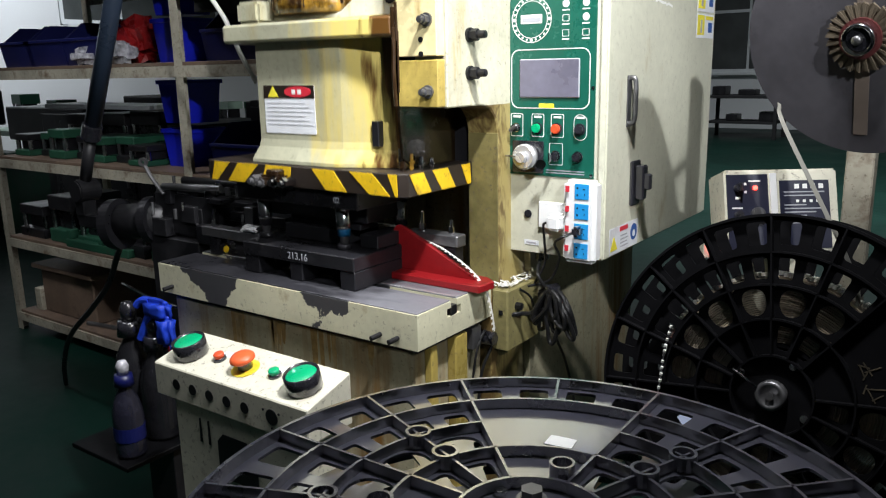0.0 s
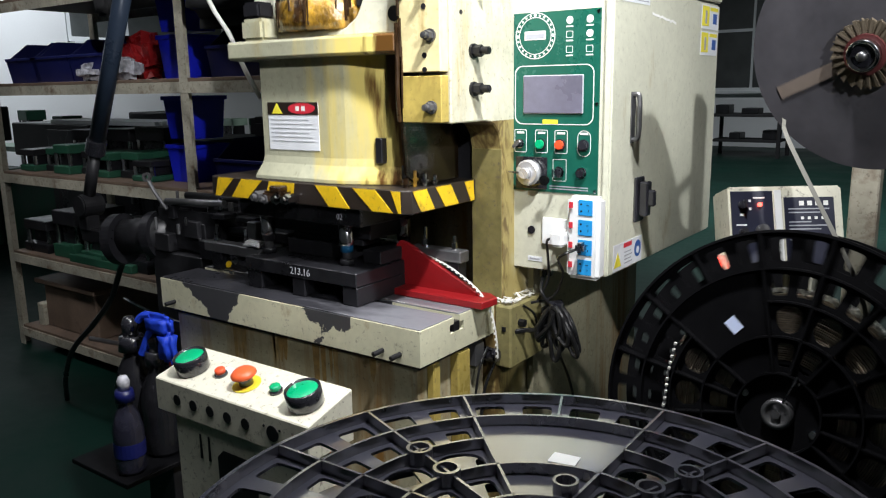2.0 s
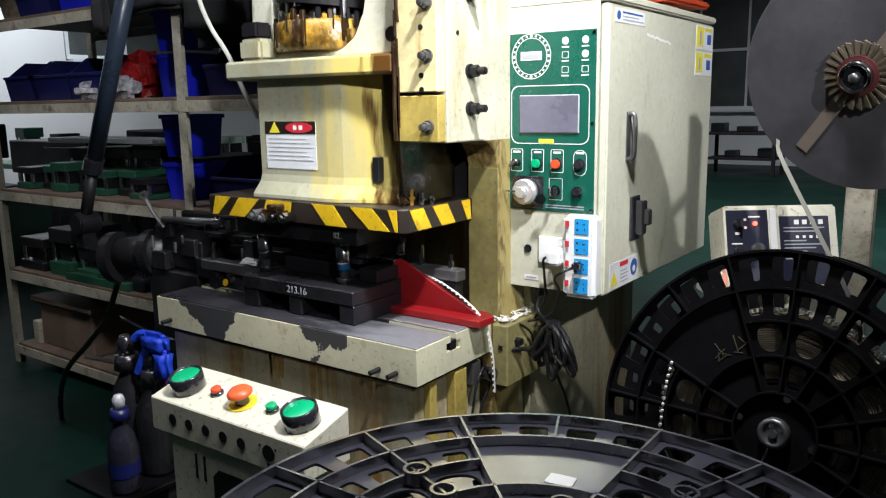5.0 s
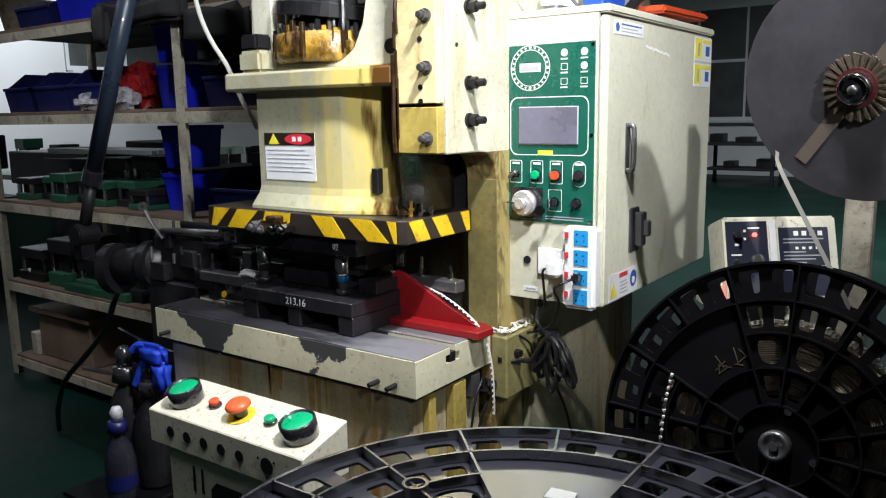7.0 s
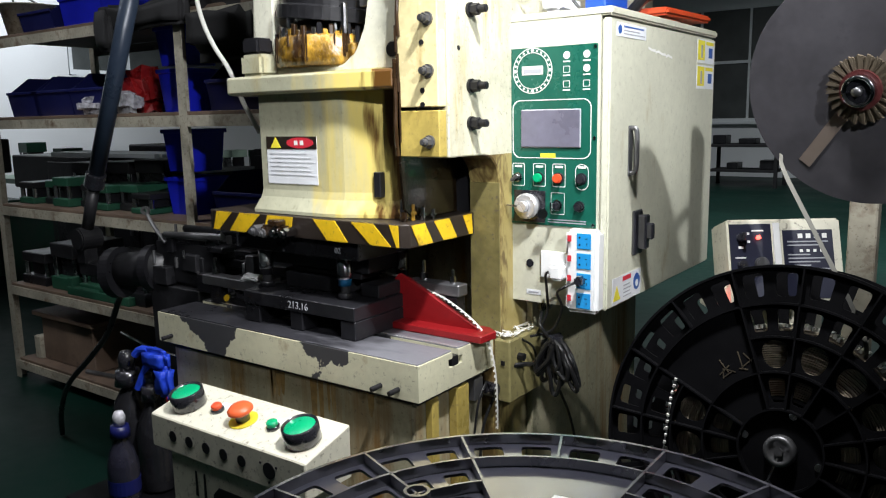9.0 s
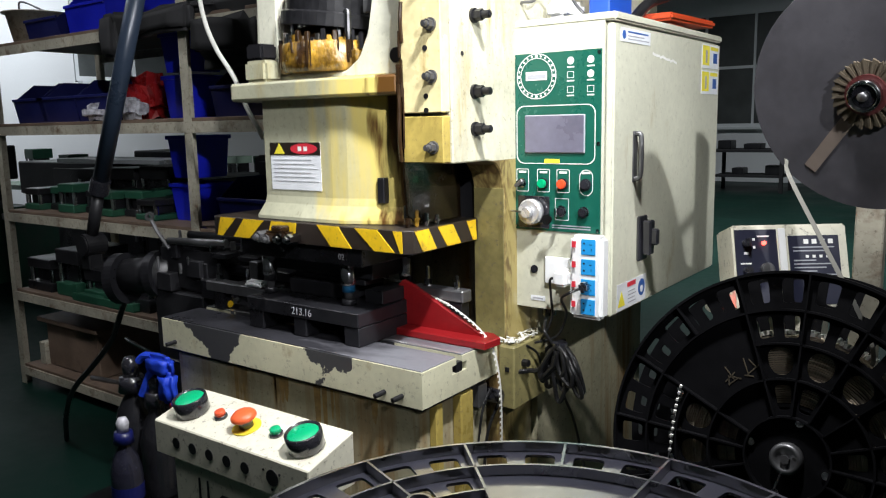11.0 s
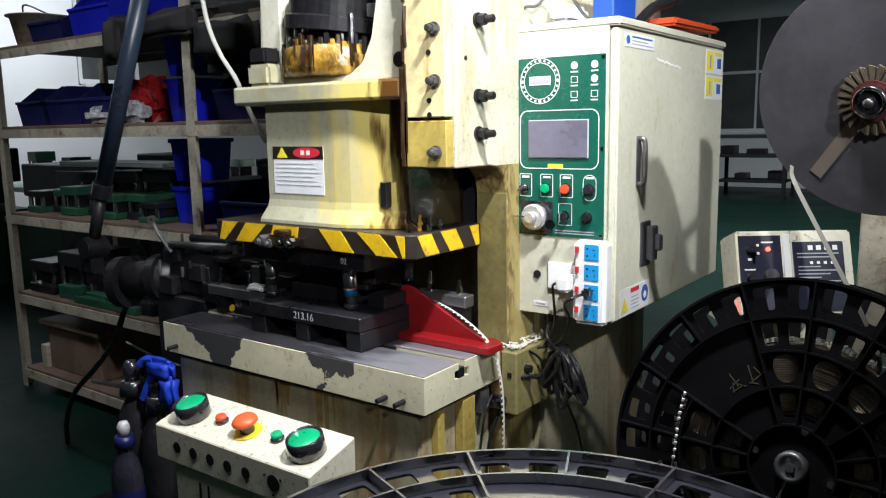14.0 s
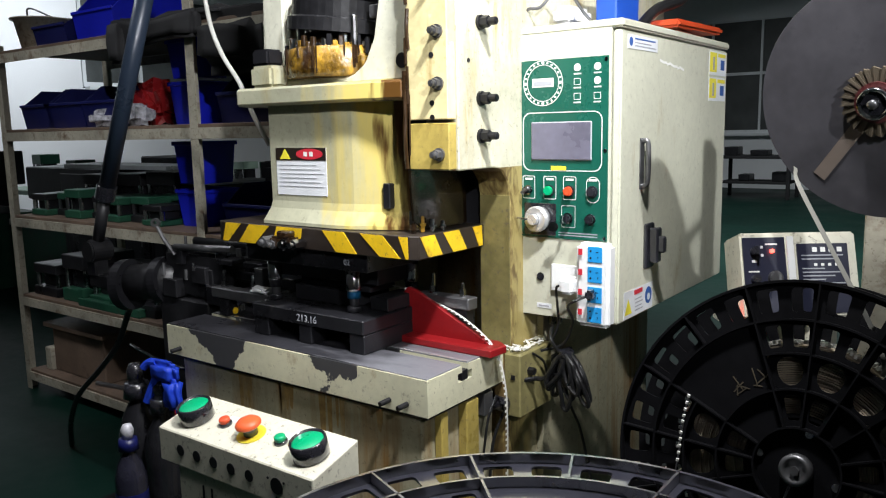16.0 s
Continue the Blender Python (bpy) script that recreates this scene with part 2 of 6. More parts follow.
OILSHADE = mat("black_oil_and_shade_film", (0.01, 0.006, 0.003), 0.22, 0, 0.5, 14, 0.5, (0.05, 0.024, 0.005), 0.3, 5, 0.4)
OILDARK = mat("thick_brown_oil", (0.03, 0.015, 0.006), 0.3, 0, 0.5, 12, 0.5, (0.2, 0.11, 0.02), 0.2, 5, 0.25)
RUSTRUN = mat("rust_brown_run", (0.36, 0.24, 0.09), 0.5, 0, 0.4, 30, 0.2, (0.48, 0.45, 0.33), 0.72, 4)
CHROME = mat("bright_chrome", (0.62, 0.62, 0.65), 0.14, 1.0, 0.2, 12, 0.03)
SATIN = mat("satin_metal", (0.78, 0.78, 0.8), 0.25, 0.6, 0.15, 12, 0.03)
GREYSTEEL = mat("worn_grey_steel", (0.2, 0.2, 0.21), 0.4, 0.8, 0.3, 10, 0.2)
BLACKPL = mat("black_moulded_plastic", (0.02, 0.02, 0.026), 0.26, 0, 0.4, 5, 0.06, (0.035, 0.035, 0.042), 0.2, 1, 1.0)
# one black plastic in two tones: a lit copy, then a shaded copy
LITREELPL = mat("satin_black_plastic_lit", (0.055, 0.055, 0.08), 0.33, 0, 0.3, 5, 0.05, (0.075, 0.075, 0.1), 0.2, 1, 1.0)
LITREELPL.node_tree.nodes["Principled BSDF"].inputs["Coat IOR"].default_value = 3.2
LITREELPL.node_tree.nodes["Principled BSDF"].inputs["Coat Roughness"].default_value = 0.13
LITREELPL.node_tree.nodes["Principled BSDF"].inputs["Specular IOR Level"].default_value = 0.9
SHADEDPL = mat("matt_black_plastic_shaded", (0.003, 0.003, 0.004), 0.55, 0, 0.4, 5, 0.12)
SHADEDPL.node_tree.nodes["Principled BSDF"].inputs["Specular IOR Level"].default_value = 0.14
BLACKRUB = mat("black_rubber", (0.01, 0.01, 0.011), 0.32, 0, 0.3, 10, 0.1)
YELLOW = mat("hazard_yellow", (0.78, 0.5, 0.015), 0.4, 0, 0.25, 8, 0.08, (0.14, 0.09, 0.02), 0.3, 1, grime=0.6)
HAZBLACK = mat("hazard_black", (0.025, 0.018, 0.014), 0.4, 0, 0.4, 8, 0.1)
RED = mat("red_paint", (0.27, 0.01, 0.013), 0.35, 0, 0.25, 6, 0.12, (0.12, 0.01, 0.01), 0.15, 1)
BTNGREEN = mat("green_button_plastic", (0.0, 0.4, 0.17), 0.35, 0, 0.08, 10, 0.02)
BTNRED = mat("red_button_plastic", (0.75, 0.09, 0.03), 0.35, 0, 0.08, 10, 0.02)
BTNORANGE = mat("orange_red_mushroom", (0.8, 0.13, 0.04), 0.38, 0, 0.08, 10, 0.02)
PANEL = mat("green_control_panel", (0.008, 0.1, 0.07), 0.3, 0, 0.15, 5, 0.03, (0.02, 0.14, 0.1), 0.1, 1)
WHITE = mat("white_print", (0.8, 0.8, 0.78), 0.5, 0, 0.06, 20, 0)
WHITEPL = mat("white_plastic", (0.82, 0.83, 0.84), 0.35, 0, 0.05, 8, 0.02)
PAPER = mat("sticker_paper", (0.74, 0.76, 0.8), 0.5, 0, 0.1, 12, 0.02)
LIGHTINK = mat("faint_grey_ink", (0.58, 0.59, 0.63), 0.6, 0, 0.3, 40, 0)
GREYINK = mat("grey_ink", (0.35, 0.36, 0.4), 0.6, 0, 0.05, 20, 0)
BLUEPL = mat("blue_socket_plastic", (0.02, 0.3, 0.7), 0.35, 0, 0.08, 10, 0)
SCREEN = mat("grey_lcd", (0.15, 0.145, 0.2), 0.3, 0, 0.3, 9, 0)
BLUEBIN = mat("blue_bin_plastic", (0.006, 0.009, 0.085), 0.4, 0, 0.25, 5, 0.06)
BLUETANK = mat("bright_blue_plastic", (0.008, 0.014, 0.45), 0.35, 0, 0.2, 5, 0.06)
DARKBLUE = mat("dark_blue_tube", (0.03, 0.045, 0.075), 0.32, 0.1, 0.2, 5, 0.06, coat=0.2)
SHELFPAINT = mat("dirty_shelf_paint", (0.44, 0.41, 0.33), 0.55, 0, 0.35, 6, 0.2, (0.14, 0.085, 0.05), 0.45, 1, grime=0.6)
SHELFBOARD = mat("rusty_shelf_board", (0.16, 0.11, 0.08), 0.6, 0, 0.4, 6, 0.2, (0.05, 0.035, 0.03), 0.3, 1)
DIEGREEN = mat("green_die_paint", (0.012, 0.075, 0.042), 0.5, 0, 0.3, 6, 0.15, (0.04, 0.035, 0.03), 0.25, 1)
CARD = mat("cardboard", (0.4, 0.25, 0.15), 0.8, 0, 0.15, 8, 0.08)
REDBAG = mat("red_plastic_bag", (0.26, 0.012, 0.014), 0.25, 0, 0.3, 20, 0.5)
CLEARBAG = mat("clear_plastic_bag", (0.5, 0.5, 0.55), 0.12, 0, 0.5, 30, 0.6, coat=0.5)
GLOVE = mat("blue_glove_rubber", (0.01, 0.05, 0.55), 0.55, 0, 0.3, 30, 0.35)
MURKY = mat("murky_bottle_plastic", (0.018, 0.018, 0.03), 0.2, 0, 0.5, 14, 0.4, (0.02, 0.02, 0.04), 0.4, 1, 0.5)
BOTTLE = mat("dirty_clear_bottle", (0.014, 0.014, 0.017), 0.2, 0, 0.5, 12, 0.3, coat=0.25)
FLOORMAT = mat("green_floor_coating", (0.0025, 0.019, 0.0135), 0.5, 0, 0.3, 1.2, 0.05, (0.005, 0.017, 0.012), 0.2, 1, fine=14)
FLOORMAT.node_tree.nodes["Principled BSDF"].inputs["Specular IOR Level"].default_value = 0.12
WALLMAT = mat("white_wall_plaster", (0.78, 0.8, 0.82), 0.7, 0, 0.06, 1.0, 0.05)
CEILMAT = mat("grey_ceiling", (0.35, 0.36, 0.38), 0.8, 0, 0.1, 1.0, 0)
WINFRAME = mat("white_window_frame", (0.7, 0.73, 0.75), 0.45, 0, 0.08, 4, 0)
NIGHTPANE = mat("dark_window_pane", (0.07, 0.078, 0.078), 0.5, 0, 0.35, 3, 0)
DISCGREY = mat("grey_fibre_disc", (0.075, 0.072, 0.084), 0.55, 0, 0.3, 9, 0.12, (0.04, 0.038, 0.046), 0.3, 1)
TAPE = mat("brown_paper_tape", (0.2, 0.16, 0.135), 0.65, 0, 0.15, 12, 0.05)
RIBBON = mat("grey_paper_ribbon", (0.2, 0.195, 0.17), 0.55, 0, 0.12, 10, 0.03)
FELT = mat("worn_felt_brush", (0.12, 0.095, 0.065), 0.85, 0, 0.3, 20, 0.4)
RIMRED = mat("dark_red_ring", (0.1, 0.025, 0.025), 0.4, 0, 0.1, 10, 0)
CHALK = mat("faded_brown_marker", (0.06, 0.048, 0.03), 0.7, 0, 0.4, 60, 0.1)
WOUND = mat("wound_terminal_strip", (0.46, 0.39, 0.3), 0.5, 0.1, 0.5, 40, 0.5)
SILVER = mat("bright_stamped_metal", (0.85, 0.84, 0.8), 0.3, 0.25, 0.1, 30, 0.05)
LEDRED = mat("lit_red_lamp", (1.0, 0.07, 0.05), 0.4, emit=6.0)
NAVY = mat("navy_printed_panel", (0.018, 0.02, 0.04), 0.35, 0, 0.15, 8, 0.02)
REDPRINT = mat("red_print", (0.6, 0.03, 0.05), 0.45, 0, 0.06, 10, 0)
YELPRINT = mat("yellow_print", (0.8, 0.7, 0.05), 0.45, 0, 0.06, 10, 0)
BLUEPRINT = mat("blue_print", (0.03, 0.1, 0.35), 0.45, 0, 0.06, 10, 0)
BLUEMET = mat("blue_ball_cage", (0.01, 0.13, 0.3), 0.3, 0.3, 0.4, 60, 0.4)
BLACKBOARD = mat("black_rag", (0.012, 0.012, 0.014), 0.8, 0, 0.4, 8, 0.4)
ORANGE = mat("orange_red_tray", (0.55, 0.07, 0.02), 0.4, 0, 0.15, 8, 0.05)
HOSE = mat("grey_white_hose", (0.6, 0.6, 0.56), 0.35, 0, 0.1, 10, 0)
OFFSHELF = mat("pale_green_bench", (0.3, 0.42, 0.34), 0.5, 0, 0.15, 3, 0.05)

# ---- shapes ----
ORI = {}


def thing(name, base, label, category, group="", m=None):
    ob = new(name)
    ob.empty_display_size = 0.05
    ob.matrix_basis = m if m is not None else Matrix.Translation(base)
    ORI[ob.name] = Matrix.Identity(4) if m is not None else Matrix.Translation(base)
    return tagged(ob, label, category, group)


def mesh_of(name, bm, material):
    bmesh.ops.recalc_face_normals(bm, faces=bm.faces)
    me = bpy.data.meshes.new(name)
    bm.to_mesh(me)
    bm.free()
    for mt in material if isinstance(material, (list, tuple)) else (material,):
        me.materials.append(mt)
    return me


def part(name, bm, material, parent, label="", kind="", smooth=0):
    """One mesh under a thing or a part; bm is in world places, or in the thing's own space where that was given a pose."""
    bm.transform(ORI[parent.name].inverted())
    if smooth:
        for f in bm.faces:
            f.smooth = len(f.verts) == 4
    ob = new(name, mesh_of(name, bm, material))
    ob.parent = parent
    ORI[ob.name] = ORI[parent.name]
    return tagged(ob, label, kind=kind)


def solo(name, bm, material, label, category, group="", kind=""):
    """A thing of one mesh, its origin at the middle of its base."""
    lo = [min(v.co[i] for v in bm.verts) for i in range(3)]
    hi = [max(v.co[i] for v in bm.verts) for i in range(3)]
    base = Vector(((lo[0] + hi[0]) / 2, (lo[1] + hi[1]) / 2, lo[2]))
    bm.transform(Matrix.Translation(-base))
    ob = new(name, mesh_of(name, bm, material))
    ob.location = base
    return tagged(ob, label, category, group, kind)


def structure(name, bm, material, label="", category=""):
    return tagged(new(name, mesh_of(name, bm, material)), label, category, kind="structure")


def bevel(bm, w, seg=1):
    if w:
        bmesh.ops.bevel(bm, geom=list(bm.edges), offset=w, segments=seg, affect="EDGES", clamp_overlap=True)
    return bm


def box(x0, x1, y0, y1, z0, z1, bev=0.0, seg=1):
    bm = bmesh.new()
    bmesh.ops.create_cube(bm, size=1, matrix=Matrix.Translation(((x0 + x1) / 2, (y0 + y1) / 2, (z0 + z1) / 2)) @ Matrix.Diagonal((x1 - x0, y1 - y0, z1 - z0, 1)))
    return bevel(bm, bev, seg)


def cyl(p, q, r, r2=None, n=20, bev=0.0):
    p, q = Vector(p), Vector(q)
    bm = bmesh.new()
    turn = (q - p).to_track_quat("Z", "Y").to_matrix().to_4x4()
    bmesh.ops.create_cone(bm, cap_ends=True, segments=n, radius1=r, radius2=r if r2 is None else r2, depth=(q - p).length, matrix=Matrix.Translation((p + q) / 2) @ turn)
    if bev:
        rim = [e for e in bm.edges if any(len(f.verts) > 4 for f in e.link_faces)]
        bmesh.ops.bevel(bm, geom=rim, offset=bev, segments=2, affect="EDGES", clamp_overlap=True)
    return bm


def prism(pts, axis, a, b, bev=0.0):
    """A flat outline drawn out from a to b along an axis; pts are the two other coordinates in order."""
    bm = bmesh.new()

    def at(u, v, w):
        return {"x": (w, u, v), "y": (u, w, v), "z": (u, v, w)}[axis]
    lo = [bm.verts.new(at(u, v, a)) for u, v in pts]
    hi = [bm.verts.new(at(u, v, b)) for u, v in pts]
    bm.faces.new(lo), bm.faces.new(hi)
    for i in range(len(pts)):
        j = (i + 1) % len(pts)
        bm.faces.new((lo[i], lo[j], hi[j], hi[i]))
    bmesh.ops.recalc_face_normals(bm, faces=bm.faces)
    return bevel(bm, bev)


def lathe(profile, n=32, m=None):
    """Turned about z: profile of (radius, height)."""
    bm = bmesh.new()
    rings = []
    for r, z in profile:
        rings.append([bm.verts.new((r * math.cos(2 * math.pi * k / n), r * math.sin(2 * math.pi * k / n), z)) for k in range(n)])
    for a, b in zip(rings, rings[1:]):
        for k in range(n):
            bm.faces.new((a[k], a[(k + 1) % n], b[(k + 1) % n], b[k]))
    for ring in (rings[0], rings[-1]):
        bm.faces.new(ring)
    bmesh.ops.remove_doubles(bm, verts=bm.verts, dist=1e-6)
    if m is not None:
        bm.transform(m)
    return bm


def smooth_path(pts, k=6):
    out = []
    P = [Vector(p) for p in pts]
    P = [P[0] * 2 - P[1]] + P + [P[-1] * 2 - P[-2]]
    for i in range(1, len(P) - 2):
        for j in range(k):
            t = j / k
            a, b, c, d = P[i - 1:i + 3]
            out.append(0.5 * ((2 * b) + (c - a) * t + (2 * a - 5 * b + 4 * c - d) * t * t + (3 * b - a - 3 * c + d) * t ** 3))
    return out + [P[-2]]


def tube(pts, r, n=8, k=6):
    path = smooth_path(pts, k) if k > 1 else [Vector(p) for p in pts]
    bm = bmesh.new()
    rings = []
    up = Vector((0.13, 0.21, 0.97))
    for i, p in enumerate(path):
        d = (path[min(i + 1, len(path) - 1)] - path[max(i - 1, 0)]).normalized()
        u = d.cross(up)
        u = u.normalized() if u.length > 1e-3 else d.orthogonal().normalized()
        v = d.cross(u)
        rings.append([bm.verts.new(p + r * (math.cos(2 * math.pi * a / n) * u + math.sin(2 * math.pi * a / n) * v)) for a in range(n)])
    for a, b in zip(rings, rings[1:]):
        for j in range(n):
            bm.faces.new((a[j], a[(j + 1) % n], b[(j + 1) % n], b[j]))
    bm.faces.new(rings[0]), bm.faces.new(rings[-1])
    return bm


def join(*bms):
    out = bmesh.new()
    for b in bms:
        me = bpy.data.meshes.new("tmp")
        b.to_mesh(me)
        b.free()
        out.from_mesh(me)
        bpy.data.meshes.remove(me)
    return out


def moved(bm, m):
    bm.transform(m)
    return bm


def rough_up(bm, cuts, amp, scale, seed=0):
    """Rags, bags and gloves: cut finer and pushed about."""
    bmesh.ops.subdivide_edges(bm, edges=bm.edges, cuts=cuts, use_grid_fill=True)
    for v in bm.verts:
        q = v.co * scale + Vector((seed, seed * 1.7, 0))
        v.co += amp * Vector((noise.noise(q), noise.noise(q + Vector((9, 0, 0))), noise.noise(q + Vector((0, 9, 0)))))
    return bm


def letters(text, size, m, material, parent, name="lettering", depth=0.0004):
    cu = bpy.data.curves.new(name, "FONT")
    cu.body, cu.size, cu.extrude, cu.align_x, cu.align_y = text, size, depth, "CENTER", "CENTER"
    tmp = bpy.data.objects.new("tmp", cu)
    scene.collection.objects.link(tmp)
    me = bpy.data.meshes.new_from_object(tmp.evaluated_get(bpy.context.evaluated_depsgraph_get()))
    bpy.data.objects.remove(tmp)
    bpy.data.curves.remove(cu)
    bm = bmesh.new()
    bm.from_mesh(me)
    bpy.data.meshes.remove(me)
    bm.transform(m)
    return part(name, bm, material, parent)


def bolt_x(x, y, z, r, length, parent, material, name="bolt"):
    """A hexagon bolt with its washer, sticking out along +x."""
    bm = join(cyl((x, y, z), (x + 0.006, y, z), r * 1.35, n=18), cyl((x + 0.006, y, z), (x + length * 0.55, y, z), r * 1.1, n=6), cyl((x + length * 0.5, y, z), (x + length, y, z), r * 0.72, n=14, bev=0.002))
    return part(name, bm, material, parent)


def bolt_y(x, y, z, r, length, parent, material, name="bolt"):
    """The same, sticking out towards -y."""
    bm = join(cyl((x, y, z), (x, y - 0.005, z), r * 1.3, n=18), cyl((x, y - 0.005, z), (x, y - length * 0.6, z), r, n=6), cyl((x, y - length * 0.5, z), (x, y - length, z), r * 0.65, n=14, bev=0.002))
    return part(name, bm, material, parent)


def bolt_z(x, y, z, r, length, parent, material, name="bolt"):
    bm = join(cyl((x, y, z), (x, y, z + 0.004), r * 1.5, n=18), cyl((x, y, z + 0.004), (x, y, z + 0.018), r * 1.2, n=6), cyl((x, y, z + 0.018), (x, y, z + length), r * 0.7, n=12, bev=0.0015))
    return part(name, bm, material, parent)

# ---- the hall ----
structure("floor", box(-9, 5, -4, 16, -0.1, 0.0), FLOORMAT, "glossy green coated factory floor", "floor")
structure("ceiling", box(-9, 5, -4, 16, 5.0, 5.1), CEILMAT, "plain grey hall ceiling", "ceiling")
structure("wall_south", box(-9, 5, -4.2, -4, 0, 5), WALLMAT, "plain white hall wall", "wall")
structure("wall_east", box(5, 5.2, -4.2, 16.2, 0, 5), WALLMAT, "plain white hall wall", "wall")


def window_band(name, along, fixed, a0, a1, z0, z1, step, bars, out):
    """A window band set in a wall: frame bars and panes. along is the axis that it runs on."""
    def bx(u0, u1, d0, d1, w0, w1):
        return box(u0, u1, fixed + d0, fixed + d1, w0, w1) if along == "x" else box(fixed + d0, fixed + d1, u0, u1, w0, w1)
    d0, d1 = (0.02, 0.09) if out > 0 else (-0.09, -0.02)
    win = tagged(new(name), "grey-paned window band with white frames", "window", kind="structure")
    ORI[win.name] = Matrix.Identity(4)
    n = max(1, round((a1 - a0) / step))
    w = (a1 - a0) / n
    rows = [z0, *bars, z1]
    for i in range(n):
        for za, zb in zip(rows, rows[1:]):
            part("pane", bx(a0 + i * w + 0.025, a0 + (i + 1) * w - 0.025, d0 + 0.03, d0 + 0.036, za + 0.025, zb - 0.025), NIGHTPANE, win)
    for i in range(n + 1):
        part("window_frame", bx(a0 + i * w - 0.024, a0 + i * w + 0.024, d0, d1, z0, z1), WINFRAME, win)
    for z in rows:
        part("window_frame", bx(a0 - 0.02, a1 + 0.02, d0 + 0.003, d1 - 0.003, z - 0.03, z + 0.03), WINFRAME, win)
    part("window_sill", bx(a0 - 0.02, a1 + 0.02, -0.12 * out if out > 0 else 0.0, 0.0 if out > 0 else 0.12, z0 - 0.09, z0 - 0.035), WINFRAME, win)


# north wall: parapet, window band, lintel
structure("wall_north", join(box(-9, 5, 16, 16.2, 0, 1.18), box(-9, 5, 16, 16.2, 3.5, 5), box(-9, -8.6, 16, 16.2, 1.18, 3.5), box(4.6, 5, 16, 16.2, 1.18, 3.5)), WALLMAT, "white wall below a long window band", "wall")
window_band("window_1", "x", 16.0, -8.6, 4.6, 1.2, 3.5, 0.98, [2.4], 1)
# west wall: bright door part, then windows
structure("wall_west", join(box(-9.2, -9, -4.2, 4.35, 0, 5), box(-9.2, -9, 4.35, 16.2, 0, 2.0), box(-9.2, -9, 4.35, 16.2, 3.3, 5)), WALLMAT, "bright white hall wall", "wall")
window_band("window_2", "y", -9.0, 4.4, 16.0, 2.05, 3.3, 0.82, [2.75], -1)

# ---- press: frame ----
press = thing("power_press", (-0.4, 0.5, 0.0), "cream C-frame power press with oil-stained paint", "press")
THROAT = [(0.13, 1.95), (0.13, 1.285), (0.27, 1.285), (0.305, 1.275), (0.328, 1.25), (0.338, 1.215), (0.34, 0.84), (0.302, 0.84), (0.302, 0.0), (1.162, 0.0), (1.162, 0.92), (1.3, 0.95), (1.3, 1.95)]
part("side_frame", prism(THROAT, "x", -0.088, 0.0, 0.003), COLUMN, press, "cream side frame with a round-cornered throat")
part("side_frame", prism(THROAT, "x", -0.6, -0.53, 0.003), CREAM, press)
part("rear_web", box(-0.53, -0.088, 0.75, 0.8, 0.0, 1.95), RUSTY, press)
part("crown", box(-0.66, 0.0, 0.132, 1.3, 1.953, 2.05, 0.02), CREAM, press)
part("gib_plate", box(-0.112, -0.004, 0.098, 0.128, 1.395, 1.95, 0.002), OILY, press, "yellowed oily gib plate")
part("gib_plate", box(-0.112, -0.004, 0.1, 0.128, 1.288, 1.388, 0.002), MUSTARD, press, "mustard-stained lower gib block")
for z in (1.577, 1.47, 1.321, 1.69):
    bolt_y(-0.028, 0.098, z, 0.011, 0.03, press, GREYSTEEL)
for z in (1.53, 1.43, 1.40):
    part("hole_plug", cyl((-0.045, 0.0985, z), (-0.045, 0.0965, z), 0.006, n=14), BLACKSTEEL, press)
for z in (1.603, 1.44, 1.358, 1.71):
    bolt_x(0.0, 0.215, z, 0.012, 0.045, press, BLACKSTEEL, "set_screw")
part("hole_plug", cyl((0.0, 0.17, 1.52), (0.0015, 0.17, 1.52), 0.005, n=12), BLACKSTEEL, press)
# thin plate whose dark olive holds the stains and the throat's shade
part("throat_face", box(-0.0865, -0.0015, 0.3365, 0.3395, 0.843, 1.215, 0.001), THROATSHADE, press, "olive grimy inner face of the throat, darkened for shade")
part("bed", box(-0.885, -0.03, 0.02, 0.3, 0.0, 0.757, 0.006), BEDPAINT, press, "cream press bed with rust streaks")
part("bed_rib", box(-0.9, -0.012, 0.012, 0.3, 0.757, 0.7675), BLACKSTEEL, press)
part("bed_shoulder", prism([(0.303, 0.68), (0.46, 0.68), (0.46, 0.838), (0.303, 0.838)], "x", 0.0005, 0.046, 0.004), OLIVE, press, "rusty shoulder beside the bolster")
part("lower_side_plate", box(0.0005, 0.02, 0.462, 1.16, 0.0, 0.9, 0.002), BEDPAINT, press)
part("side_rib", box(-0.03, -0.008, 0.06, 0.085, 0.0, 0.757, 0.003), MUSTARD, press)
part("side_rib", box(-0.03, -0.004, 0.15, 0.2, 0.0, 0.757, 0.003), MUSTARD, press, "yellowed rib on the bed's side")
part("side_box", box(-0.03, -0.005, 0.225, 0.262, 0.7, 0.755, 0.002), GREYSTEEL, press)
part("valve", cyl((-0.03, 0.285, 0.715), (0.02, 0.285, 0.715), 0.018, n=16, bev=0.003), BLACKPL, press)
part("thin_lead", tube([(0.012, 0.285, 0.7), (0.0, 0.25, 0.62), (-0.002, 0.235, 0.45), (0.0, 0.23, 0.2)], 0.004, 7), BLACKRUB, press)
part("thin_lead", tube([(0.0, 0.27, 0.74), (0.004, 0.22, 0.68), (0.0, 0.2, 0.5), (0.0, 0.21, 0.2)], 0.003, 7), BLACKRUB, press)
part("shoulder_bolt", cyl((0.046, 0.345, 0.79), (0.062, 0.345, 0.79), 0.01, n=6), BLACKSTEEL, press)
